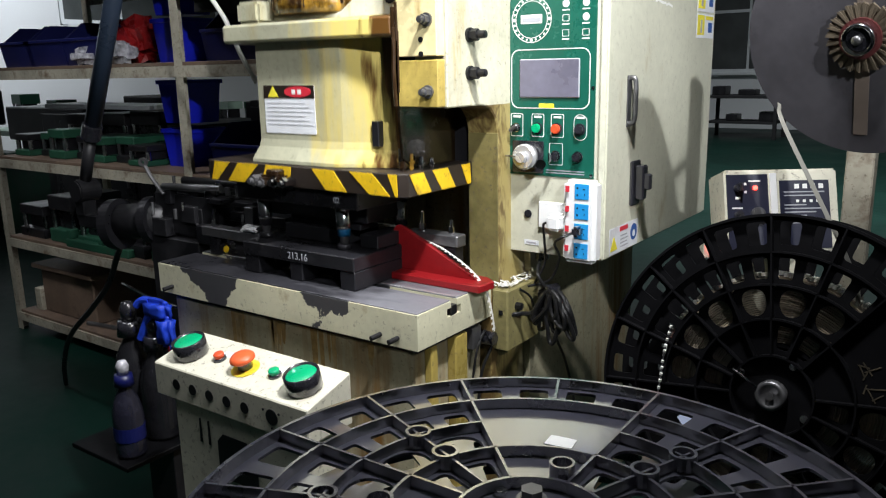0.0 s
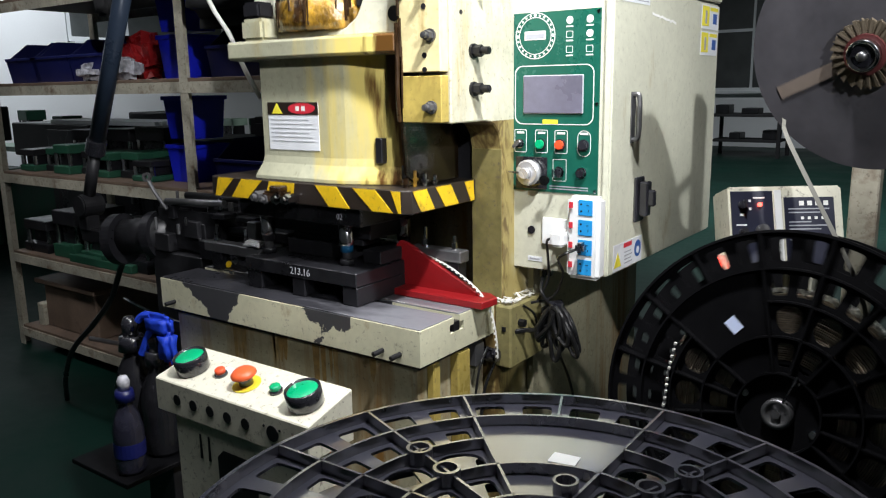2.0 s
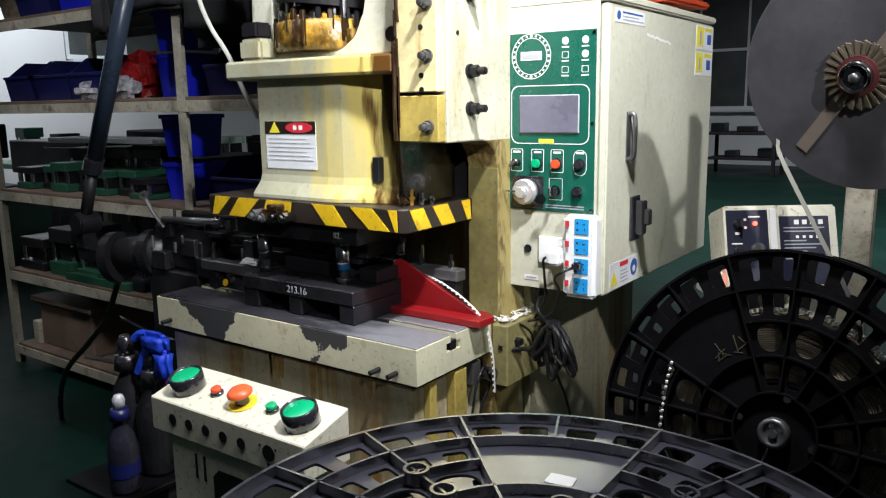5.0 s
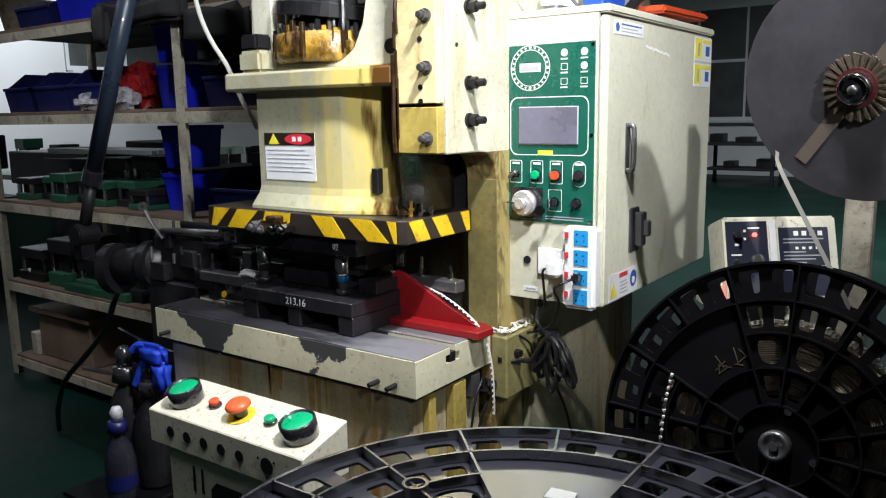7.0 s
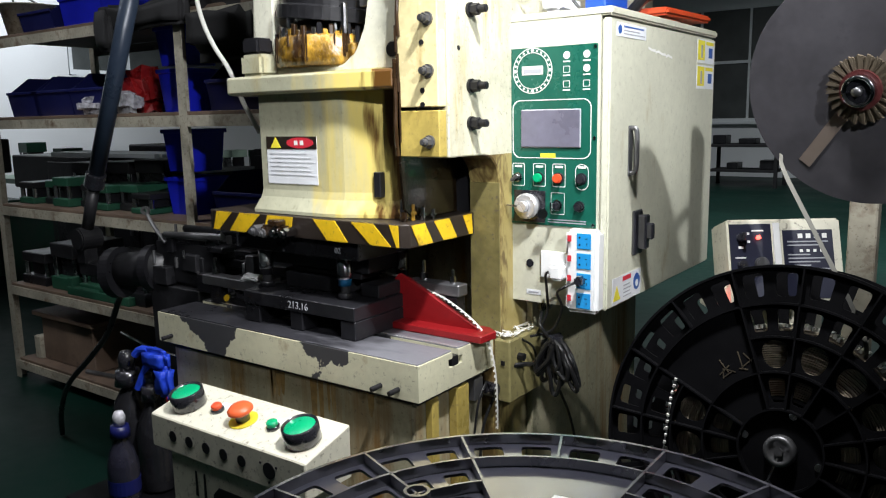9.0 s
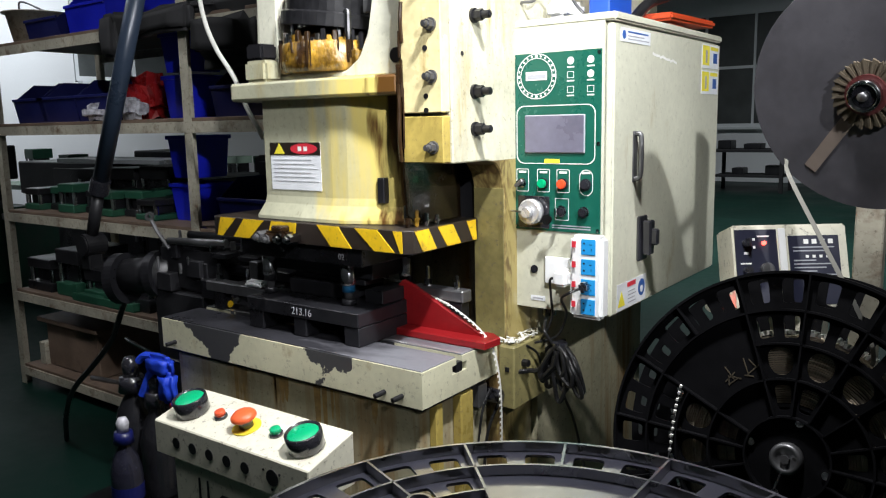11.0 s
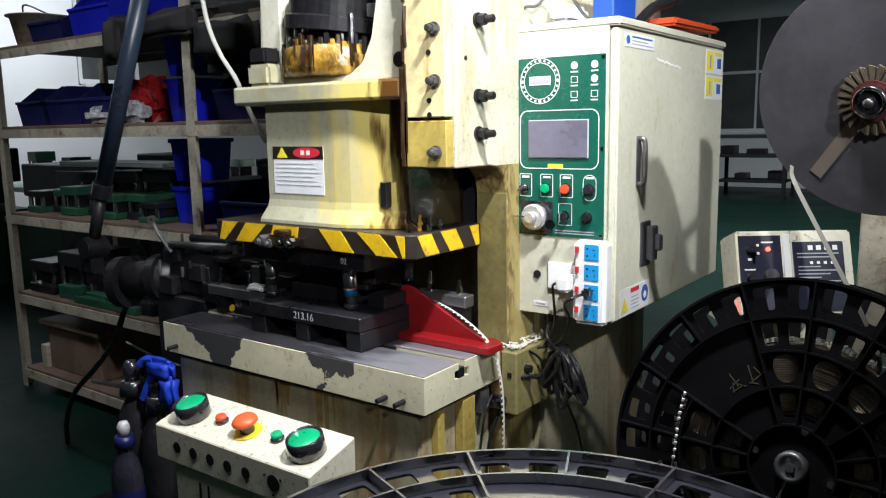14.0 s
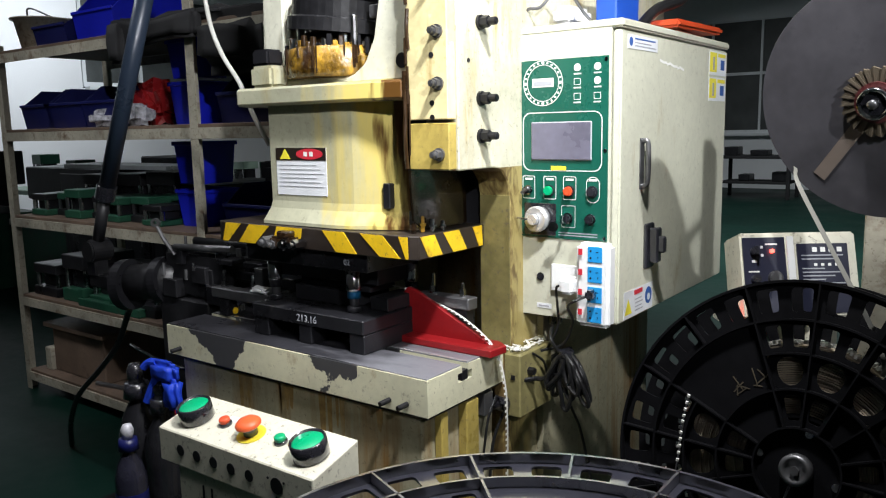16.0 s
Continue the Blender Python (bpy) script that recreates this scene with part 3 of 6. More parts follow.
part("shoulder_lead", tube([(0.048, 0.36, 0.83), (0.056, 0.4, 0.8), (0.052, 0.44, 0.74), (0.055, 0.5, 0.76)], 0.003, 7), BLACKRUB, press)
part("throat_guard", box(-0.21, -0.09, 0.345, 0.36, 1.1, 1.34, 0.002), BLACKSTEEL, press, "greasy black guard in the throat")
part("oil_drip", tube([(-0.117, 0.094, 1.5), (-0.115, 0.093, 1.42), (-0.118, 0.094, 1.36), (-0.115, 0.095, 1.29)], 0.005, 7), OILDARK, press, "brown oil drip down the guide")
r8 = random.Random(8)
for k in range(9):
    x, z = -0.114 + 0.004 * (k % 3), 1.93 - 0.06 * k
    h = r8.uniform(0.05, 0.14)
    part("oil_drip", tube([(x, 0.0965, z), (x + r8.uniform(-0.003, 0.003), 0.0955, z - h * 0.5), (x + r8.uniform(-0.002, 0.004), 0.0965, z - h)], r8.uniform(0.002, 0.0045), 7), OILDARK, press)
for k in range(12):
    x, h = -0.86 + 0.83 * (0.27, 0.29, 0.31, 0.45, 0.46, 0.48, 0.5, 0.63, 0.66, 0.69, 0.71, 0.85)[k], r8.uniform(0.05, 0.2)
    w = r8.uniform(0.004, 0.012)
    part("rust_run", prism([(x - w, 0.757), (x + w, 0.757), (x + w * 0.8, 0.757 - h * 0.6), (x + w * 0.3, 0.757 - h), (x - w * 0.4, 0.757 - h * 0.9)], "y", 0.0192, 0.0205), RUSTRUN, press, "rust-brown run on the bed")
# bolster with its two slots cut through to the side
SLOT = [(0.0, 0.768), (0.3, 0.768), (0.3, 0.85), (0.152, 0.85), (0.152, 0.835), (0.168, 0.835), (0.168, 0.815), (0.112, 0.815), (0.112, 0.835), (0.128, 0.835), (0.128, 0.85), (0.0, 0.85)]
bol = part("bolster", prism(SLOT, "x", -0.92, 0.0), PEEL, press, "thick bolster plate, paint peeling to dark steel")
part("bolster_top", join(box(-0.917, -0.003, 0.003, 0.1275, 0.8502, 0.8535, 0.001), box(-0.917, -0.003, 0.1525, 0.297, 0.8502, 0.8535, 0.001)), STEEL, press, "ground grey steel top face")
# dark filler laid in the slot to make the groove dark
part("slot_filler", box(-0.919, -0.001, 0.1285, 0.1515, 0.8155, 0.838), DARKSTEEL, press)
part("slot_edge", box(-0.9, -0.004, 0.1528, 0.158, 0.8536, 0.8546), SATIN, press, "bright thin strip along the slot's edge")
for x, y in ((-0.055, 0.0), (-0.105, 0.0), (-0.86, 0.0)):
    part("stud", cyl((x, 0.0, 0.79), (x - 0.004, -0.03, 0.787), 0.006, n=12, bev=0.001), DARKSTEEL, press)
part("stud", cyl((-0.92, 0.03, 0.795), (-0.955, 0.028, 0.79), 0.007, n=12, bev=0.001), GREYSTEEL, press)
part("bracket", box(0.022, 0.032, 0.3, 0.6, 0.775, 0.786), BLACKSTEEL, press)

# ---- press slide: moves up and down with the upper die ----
slide = thing("press_slide", (-0.42, 0.2, 1.19), "cream press slide above a yellow and black striped plate", "press slide")
BODY = [(-0.6, 0.24), (-0.6, 0.155), (-0.568, 0.102), (-0.335, 0.102), (-0.29, 0.108), (-0.135, 0.165), (-0.118, 0.19), (-0.118, 0.3), (-0.6, 0.3)]


def slide_body():
    """The casting: a body that flares out to its foot."""
    bm = bmesh.new()
    levels = [(1.192, 1.1), (1.2, 1.1), (1.232, 1.02), (1.25, 1.0), (1.49, 1.0)]
    rings = []
    for z, k in levels:
        rings.append([bm.verts.new((-0.36 + (x + 0.36) * (1 + (k - 1) * (0.75 if x < -0.36 else 0.0)), 0.3 + (y - 0.3) * k, z)) for x, y in BODY])
    for a, b in zip(rings, rings[1:]):
        for i in range(len(a)):
            j = (i + 1) % len(a)
            bm.faces.new((a[i], a[j], b[j], b[i]))
    bm.faces.new(rings[0]), bm.faces.new(rings[-1])
    bmesh.ops.recalc_face_normals(bm, faces=bm.faces)
    return bm


part("body", slide_body(), SLIDEPAINT, slide, "cream casting with a flared foot")
part("slide_flange", prism([(-0.705, 0.3), (-0.705, 0.16), (-0.645, 0.066), (-0.3, 0.066), (-0.118, 0.09), (-0.118, 0.3)], "z", 1.487, 1.531, 0.006), SLIDEPAINT, slide, "heavy flange across the casting")
# upper cheeks round the connection, with a deep rounded opening
CHEEK = [(-0.118, 1.531), (-0.118, 1.95), (-0.2, 1.95), (-0.215, 1.75), (-0.24, 1.63), (-0.27, 1.575), (-0.31, 1.55), (-0.52, 1.55), (-0.55, 1.59), (-0.565, 1.7), (-0.56, 1.95), (-0.6, 1.95), (-0.62, 1.531)]
part("cheek", prism(CHEEK, "y", 0.135, 0.26, 0.006), CREAM, slide, "cheeks round a deep rounded opening")
part("cavity_back", box(-0.6, -0.13, 0.26, 0.28, 1.531, 1.95), DARKSTEEL, slide)
part("adjusting_nut", lathe([(0.001, 0), (0.132, 0), (0.136, 0.02), (0.13, 0.066), (0.122, 0.072), (0.001, 0.072)], 32, Matrix.Translation((-0.42, 0.215, 1.551))), GOLD, slide, "oil-covered adjusting nut", smooth=1)
part("nut_collar", lathe([(0.001, 0), (0.09, 0), (0.09, 0.035), (0.001, 0.035)], 28, Matrix.Translation((-0.42, 0.215, 1.6235))), OILDARK, slide, smooth=1)
for k in range(26):
    a = radians(-170 + k * 6.6)
    h = 0.012 + 0.02 * ((k * 7) % 5) / 4
    part("nut_tooth", moved(box(-0.006, 0.006, -0.006, 0.006, 0, h, 0.002), Matrix.Translation((-0.42 + 0.118 * math.cos(a), 0.215 + 0.118 * math.sin(a), 1.616)) @ Matrix.Rotation(a, 4, "Z")), (OILDARK, DARKSTEEL, GOLD, CHROME)[(k * 5) % 7 % 4], slide)
part("gear_ring", lathe([(0.001, 0), (0.128, 0), (0.128, 0.03), (0.118, 0.034), (0.118, 0.075), (0.001, 0.075)], 40, Matrix.Translation((-0.42, 0.215, 1.662)) @ Matrix.Rotation(0.12, 4, "Y")), BLACKSTEEL, slide, "black gear ring")
part("lock_plate", box(-0.275, -0.235, 0.165, 0.175, 1.68, 1.71, 0.002), GREYSTEEL, slide)
part("screw_rod", cyl((-0.42, 0.2, 1.67), (-0.42, 0.2, 1.95), 0.05, n=24), DARKSTEEL, slide, smooth=1)
for i, (x, h) in enumerate(((-0.49, 0.06), (-0.46, 0.07), (-0.34, 0.05), (-0.31, 0.06), (-0.38, 0.05))):
    part("lock_bolt", cyl((x, 0.15, 1.615), (x, 0.15, 1.63 + h), 0.009, n=10, bev=0.002), CHROME, slide)
for i, (x, z, r, h) in enumerate(((-0.52, 1.551, 0.03, 0.07), (-0.545, 1.551, 0.02, 0.1), (-0.31, 1.551, 0.026, 0.05))):
    part("oily_block", box(x - r, x + r, 0.15, 0.21, z, z + h, 0.006), (CREAM, DARKSTEEL, GOLD)[i], slide)
part("oily_block", box(-0.6, -0.52, 0.075, 0.134, 1.5315, 1.585, 0.008, 2), SLIDEPAINT, slide)
part("oily_block", box(-0.595, -0.535, 0.08, 0.134, 1.5855, 1.625, 0.006, 2), DARKSTEEL, slide)
rn = random.Random(5)
for k in range(12):
    a, h = radians(rn.uniform(-155, -25)), rn.uniform(0.012, 0.065)
    x, y = -0.42 + 0.1345 * math.cos(a), 0.215 + 0.1345 * math.sin(a)
    part("oil_drip", tube([(x, y, 1.621), (x, y, 1.62 - h * 0.5), (x, y, 1.62 - h)], rn.uniform(0.0015, 0.004), 6, 2), OILDARK, slide)
for i in range(9):
    x = -0.53 + i * 0.031
    part("stud", cyl((x, 0.14 + 0.012 * (i % 3), 1.6), (x, 0.14 + 0.012 * (i % 3), 1.635 + 0.012 * (i % 4)), 0.0065, n=8, bev=0.001), CHROME if i % 2 else DARKSTEEL, slide)
part("bolt_hole", cyl((-0.155, 0.1335, 1.575), (-0.155, 0.1365, 1.575), 0.017, n=22), BLACKSTEEL, slide)
part("oil_slot", box(-0.215, -0.195, 0.125, 0.15, 1.24, 1.3, 0.002), DARKSTEEL, slide)
# black sheet over the slide's side: oil, with the throat's shade painted in
part("oil_shade_sheet", prism([(0.1, 1.531), (0.102, 1.3), (0.11, 1.22), (0.15, 1.193), (0.315, 1.193), (0.315, 1.531)], "x", -0.1178, -0.1115), OILSHADE, slide, "black sheet on the slide's side for oil and throat shade")
# striped plate
part("striped_plate", prism([(-0.755, 0.34), (-0.755, 0.075), (-0.735, 0.068), (-0.095, 0.068), (-0.076, 0.08), (-0.076, 0.34)], "z", 1.137, 1.19, 0.002), HAZBLACK, slide, "black plate with slanted yellow stripes")
for b0, b1, t0, t1 in ((-0.734, -0.712, -0.718, -0.657), (-0.668, -0.605, -0.625, -0.548), (-0.54, -0.44, -0.52, -0.43), (-0.316, -0.25, -0.36, -0.29), (-0.18, -0.12, -0.238, -0.171), (-0.104, -0.097, -0.124, -0.098)):
    part("stripe", prism([(b0, 1.139), (b1, 1.139), (t1, 1.188), (t0, 1.188)], "y", 0.0665, 0.0685), YELLOW, slide)
for b0, b1, t0, t1 in ((0.112, 0.165, 0.084, 0.135), (0.206, 0.262, 0.17, 0.23), (0.314, 0.33, 0.288, 0.326)):
    part("stripe", prism([(b0, 1.139), (b1, 1.139), (t1, 1.188), (t0, 1.188)], "x", -0.0765, -0.0745), YELLOW, slide)
part("clamp_block", join(box(-0.515, -0.43, 0.034, 0.066, 1.138, 1.168, 0.006, 2), box(-0.49, -0.45, 0.036, 0.066, 1.166, 1.182, 0.004)), OILDARK, slide, "oily clamp block")
for x, z, r in ((-0.532, 1.152, 0.014), (-0.502, 1.148, 0.012), (-0.458, 1.152, 0.015), (-0.425, 1.152, 0.013)):
    part("clamp_bolt", join(cyl((x, 0.066, z), (x, 0.03, z), r, n=6), cyl((x, 0.03, z), (x, 0.018, z), r * 0.6, n=12, bev=0.002)), GREYSTEEL if x < -0.48 else CHROME, slide)
# oily fittings at the foot of the casting
for k, (x, y, h, r) in enumerate(((-0.13, 0.125, 0.05, 0.006), (-0.112, 0.14, 0.038, 0.005), (-0.1, 0.16, 0.03, 0.006), (-0.118, 0.115, 0.022, 0.007), (-0.092, 0.19, 0.024, 0.005))):
    part("oil_fitting", join(cyl((x, y, 1.1905), (x, y, 1.19 + h), r, n=10, bev=0.001), cyl((x, y, 1.19 + h * 0.4), (x, y, 1.19 + h * 0.55), r * 1.7, n=6)), (CHROME, GOLD, CHROME, OILDARK, CHROME)[k], slide)
# warning sticker
part("sticker", box(-0.545, -0.37, 0.1005, 0.1018, 1.266, 1.383, 0.0), PAPER, slide, "white warning sticker with a black and red head")
part("sticker_head", box(-0.545, -0.37, 0.0995, 0.1008, 1.352, 1.383), HAZBLACK, slide)
part("sticker_oval", moved(cyl((0, 0, 0), (0, 0, 0.001), 1, n=24), Matrix.Translation((-0.425, 0.0993, 1.3675)) @ Matrix.Rotation(math.pi / 2, 4, "X") @ Matrix.Diagonal((0.046, 0.013, 1, 1))), REDPRINT, slide)
part("sticker_triangle", prism([(-0.53, 1.355), (-0.492, 1.355), (-0.511, 1.381)], "y", 0.0988, 0.0998), YELPRINT, slide)
for dx in (-0.014, 0.006):
    part("print_bar", box(-0.43 + dx, -0.418 + dx, 0.0978, 0.0985, 1.362, 1.373), WHITE, slide)
for i in range(6):
    part("print_bar", box(-0.535, -0.39 + 0.012 * (i % 3 - 1), 0.0995, 0.1003, 1.34 - i * 0.0105, 1.3414 - i * 0.0105), LIGHTINK, slide)
# upper die, bolted under the plate
part("upper_shoe", box(-0.66, -0.235, 0.085, 0.33, 1.092, 1.1365, 0.002), DARKSTEEL, slide, "black upper die shoe")
part("punch_plate", box(-0.62, -0.27, 0.16, 0.31, 1.045, 1.0915, 0.002), BLACKSTEEL, slide)
part("punch_plate", box(-0.55, -0.35, 0.17, 0.28, 1.0, 1.0445, 0.002), DARKSTEEL, slide)
for x, y in ((-0.318, 0.125), (-0.6, 0.125), (-0.27, 0.29), (-0.6, 0.29)):
    part("guide_bush", lathe([(0.0168, 0), (0.0185, 0.0), (0.019, 0.004), (0.019, 0.068), (0.0168, 0.068)], 24, Matrix.Translation((x, y, 1.036))), CHROME, slide, "bright guide bush", smooth=1)
letters("02", 0.02, pose(-0.3, 0.0845, 1.112, 90, 0, 0), GREYINK, slide)

# ---- lower die ----
die = thing("lower_die_set", (-0.43, 0.2, 0.8535), "black lower die set on riser bars with guide posts", "die set")
for x0, x1 in ((-0.62, -0.565), (-0.452, -0.408), (-0.28, -0.232)):
    part("riser_bar", box(x0, x1, 0.062, 0.3, 0.854, 0.9, 0.002), DARKSTEEL, die)
part("lower_shoe", box(-0.623, -0.232, 0.06, 0.3, 0.9005, 0.936, 0.0025), DARKSTEEL, die, "black lower die shoe with worn edges")
part("die_block", box(-0.56, -0.345, 0.155, 0.29, 0.9365, 0.976, 0.002), BLACKSTEEL, die)
part("die_block", box(-0.54, -0.3, 0.165, 0.26, 0.9765, 0.992, 0.002), DARKSTEEL, die)
CAGES = []
part("die_guide", box(-0.298, -0.24, 0.16, 0.272, 0.9365, 0.97, 0.002), BLACKSTEEL, die)
for x, y in ((-0.318, 0.125), (-0.6, 0.125), (-0.27, 0.29), (-0.6, 0.29)):
    part("guide_post", cyl((x, y, 0.9365), (x, y, 1.088), 0.0115, n=18), GREYSTEEL, die, smooth=1)
    part("post_collar", lathe([(0.012, 0), (0.019, 0.0), (0.019, 0.012), (0.0165, 0.015), (0.012, 0.015)], 22, Matrix.Translation((x, y, 0.9365))), DARKSTEEL, die, smooth=1)
    # only the lit front right cage is blue; dark steel shades the rest
    cage = part("ball_cage", lathe([(0.012, 0), (0.0165, 0.0), (0.0165, 0.05), (0.012, 0.05)], 22, Matrix.Translation((x, y, 0.994))), BLUEMET if y < 0.2 and x > -0.4 else DARKSTEEL, die, "blue ball cage on the post" if y < 0.2 and x > -0.4 else "", smooth=1)
    CAGES.append(cage)
letters("213.16", 0.026, pose(-0.42, 0.0596, 0.917, 90, 0, 0), GREYINK, die)


def strap_clamp(x0, x1, y, z, h, rear):
    c = thing("strap_clamp", ((x0 + x1) / 2, y, 0.8535), "grey steel strap clamp holding the die down", "clamp", "die clamps")
    part("strap", box(x0, x1, y - 0.02, y + 0.02, z - h, z, 0.003), GREYSTEEL, c)
    xm = x0 * 0.25 + x1 * 0.75
    bolt_z(x0 + 0.04, y, z + 0.0005, 0.008, 0.05, c, CHROME)
    bolt_z(x1 - 0.03, y, z + 0.0005, 0.006, 0.035, c, CHROME)
    part("heel_block", box(rear - 0.018, rear + 0.018, y - 0.018, y + 0.018, 0.854, z - h - 0.0005, 0.002), DARKSTEEL, c)


strap_clamp(-0.9, -0.6, 0.16, 0.935, 0.03, -0.85)
strap_clamp(-0.235, -0.075, 0.285, 0.968, 0.03, -0.1)
solo("dripping_rag", rough_up(box(-0.725, -0.655, 0.135, 0.17, 0.936, 0.952, 0.006, 2), 1, 0.006, 40), WHITEPL, "small crumpled white scrap on the clamp", "scrap")

# ---- red chute ----
chute = thing("scrap_chute", (-0.1, 0.24, 0.8535), "red painted steel chute bracket on the bolster", "chute")
part("base_plate", prism([(-0.25, 0.2), (0.03, 0.2), (0.035, 0.26), (-0.0, 0.285), (-0.25, 0.285)], "z", 0.854, 0.872, 0.002), RED, chute)
part("fin", prism([(-0.262, 0.872), (-0.262, 0.968), (-0.245, 0.985), (-0.22, 0.978), (0.012, 0.868), (0.012, 0.862)], "y", 0.243, 0.257, 0.002), RED, chute, "triangular red guide fin")

# ---- shavings on the shoulder ----
rnd = random.Random(4)
bits = []
for i in range(64):
    x, y = (rnd.uniform(-0.08, 0.04), rnd.uniform(0.306, 0.337)) if i % 2 else (rnd.uniform(0.004, 0.042), rnd.uniform(0.31, 0.445))
    L = rnd.uniform(0.005, 0.015)
    bits.append(moved(box(-L, L, -0.0016, 0.0016, 0, 0.0022), pose(x, y, 0.8425 + rnd.uniform(0, 0.005), rnd.uniform(-25, 25), rnd.uniform(-25, 25), rnd.uniform(0, 180))))
part("shoulder_top", box(-0.088, 0.0, 0.301, 0.3385, 0.8402, 0.8415), OLIVE, press)
solo("metal_shavings", join(*bits), SILVER, "loose bright metal shavings on the press shoulder", "shavings", kind="stuff")

# ---- control cabinet ----
cab = thing("control_cabinet", (0.126, 0.775, 0.92), "cream electrical cabinet with a green control panel", "control cabinet")
part("body", box(0.0215, 0.2285, 0.4, 1.148, 0.919, 1.6, 0.006, 2), CABINET, cab)
part("front_cover", box(-0.006, 0.2285, 0.396, 0.3995, 0.919, 1.6), CABINET, cab)
part("back_strip", box(-0.005, 0.021, 0.4, 1.147, 0.92, 1.6), CABINET, cab)
part("door", box(0.2305, 0.252, 0.396, 1.15, 0.92, 1.583, 0.004, 2), CABINET, cab, "cream cabinet door with smudges")
part("top_lid", box(-0.006, 0.256, 0.394, 1.155, 1.588, 1.607, 0.004, 2), CABINET, cab)
handle = part("door_handle", join(tube([(0.2525, 0.515, 1.338), (0.268, 0.515, 1.335), (0.27, 0.515, 1.29), (0.268, 0.515, 1.24), (0.2525, 0.515, 1.232)], 0.006, 8), box(0.2525, 0.255, 0.503, 0.527, 1.225, 1.345, 0.001)), GREYSTEEL, cab, "grey pull handle")
latch = part("main_switch", join(box(0.2525, 0.262, 0.535, 0.585, 1.03, 1.14, 0.003), prism([(0.548, 1.045), (0.572, 1.045), (0.575, 1.13), (0.545, 1.13)], "x", 0.262, 0.285, 0.004), box(0.28, 0.3, 0.552, 0.568, 1.07, 1.11, 0.004)), BLACKPL, cab, "black rotary main switch")
part("nameplate", box(0.2525, 0.2532, 0.425, 0.6, 1.545, 1.575), PAPER, cab, "small white type label")
part("print_bar", box(0.2533, 0.2538, 0.465, 0.585, 1.566, 1.5695), BLUEPRINT, cab)
part("print_bar", box(0.2533, 0.2538, 0.465, 0.56, 1.558, 1.5605), GREYINK, cab)
part("print_bar", box(0.2533, 0.2538, 0.465, 0.59, 1.551, 1.5535), GREYINK, cab)
part("print_bar", cyl((0.2532, 0.443, 1.56), (0.2538, 0.443, 1.56), 0.01, n=16), BLUEPRINT, cab)
for k in range(2):
    z = 1.577 - k * 0.072
    part("warning_label", box(0.2525, 0.2532, 0.985, 1.135, z - 0.066, z), PAPER, cab, "yellow and white safety label")
    part("print_bar", box(0.2533, 0.2537, 0.99, 1.05, z - 0.058, z - 0.004), YELPRINT, cab)
    part("print_bar", box(0.2533, 0.2537, 1.06, 1.128, z - 0.015, z - 0.005), YELPRINT, cab)
    part("print_bar", box(0.2533, 0.2537, 1.085, 1.12, z - 0.05, z - 0.022), BLUEPRINT, cab)
    part("print_bar", box(0.2538, 0.2541, 1.015, 1.03, z - 0.052, z - 0.016), GREYINK, cab)
for k in range(7):
    part("scuff", moved(box(0, 0.0005, -0.012, 0.012, -0.003, 0.003), pose(0.2522, 0.63 + k * 0.024, 1.527 - k * 0.002, 10 * (k % 3 - 1))), WHITE, cab)
part("warning_label", box(0.2525, 0.2532, 0.425, 0.6, 0.925, 0.99), PAPER, cab, "white safety label with red, yellow and blue marks")
part("print_bar", box(0.2533, 0.2537, 0.485, 0.535, 0.975, 0.986), REDPRINT, cab)
part("print_bar", prism([(0.43, 0.934), (0.472, 0.934), (0.451, 0.97)], "x", 0.2533, 0.2537), YELPRINT, cab)
part("print_bar", cyl((0.2533, 0.573, 0.96), (0.2537, 0.573, 0.96), 0.021, n=24), BLUEPRINT, cab)
part("print_bar", cyl((0.2538, 0.573, 0.956), (0.2541, 0.573, 0.956), 0.009, n=16), PAPER, cab)
for k in range(4):
    part("print_bar", box(0.2533, 0.2537, 0.49, 0.53 + 0.008 * (k % 2), 0.962 - k * 0.009, 0.9645 - k * 0.009), GREYINK, cab)
# green panel
YP = 0.3955
panel = part("green_panel", box(-0.006, 0.223, YP - 0.003, YP, 1.113, 1.529, 0.0), PANEL, cab, "green panel with dial, screen and switches")


def flat(name, x0, x1, z0, z1, material, lift=0.0, t=0.0006):
    return part(name, box(x0, x1, YP - 0.0034 - lift - t, YP - 0.0034 - lift, z0, z1), material, panel)


def flat_ring(name, x, z, r0, r1, material, n=40, lift=0.0):
    bm = bmesh.new()
    m = pose(x, YP - 0.0034 - lift, z, 90)
    rings = [[bm.verts.new((r * math.cos(2 * math.pi * k / n), r * math.sin(2 * math.pi * k / n), h)) for k in range(n)] for r, h in ((r0, 0.0), (r0, 0.0006), (r1, 0.0006), (r1, 0.0))]
    for a, b in zip(rings, rings[1:] + rings[:1]):
        for k in range(n):
            bm.faces.new((a[k], a[(k + 1) % n], b[(k + 1) % n], b[k]))
    bm.transform(m)
    return part(name, bm, material, panel)


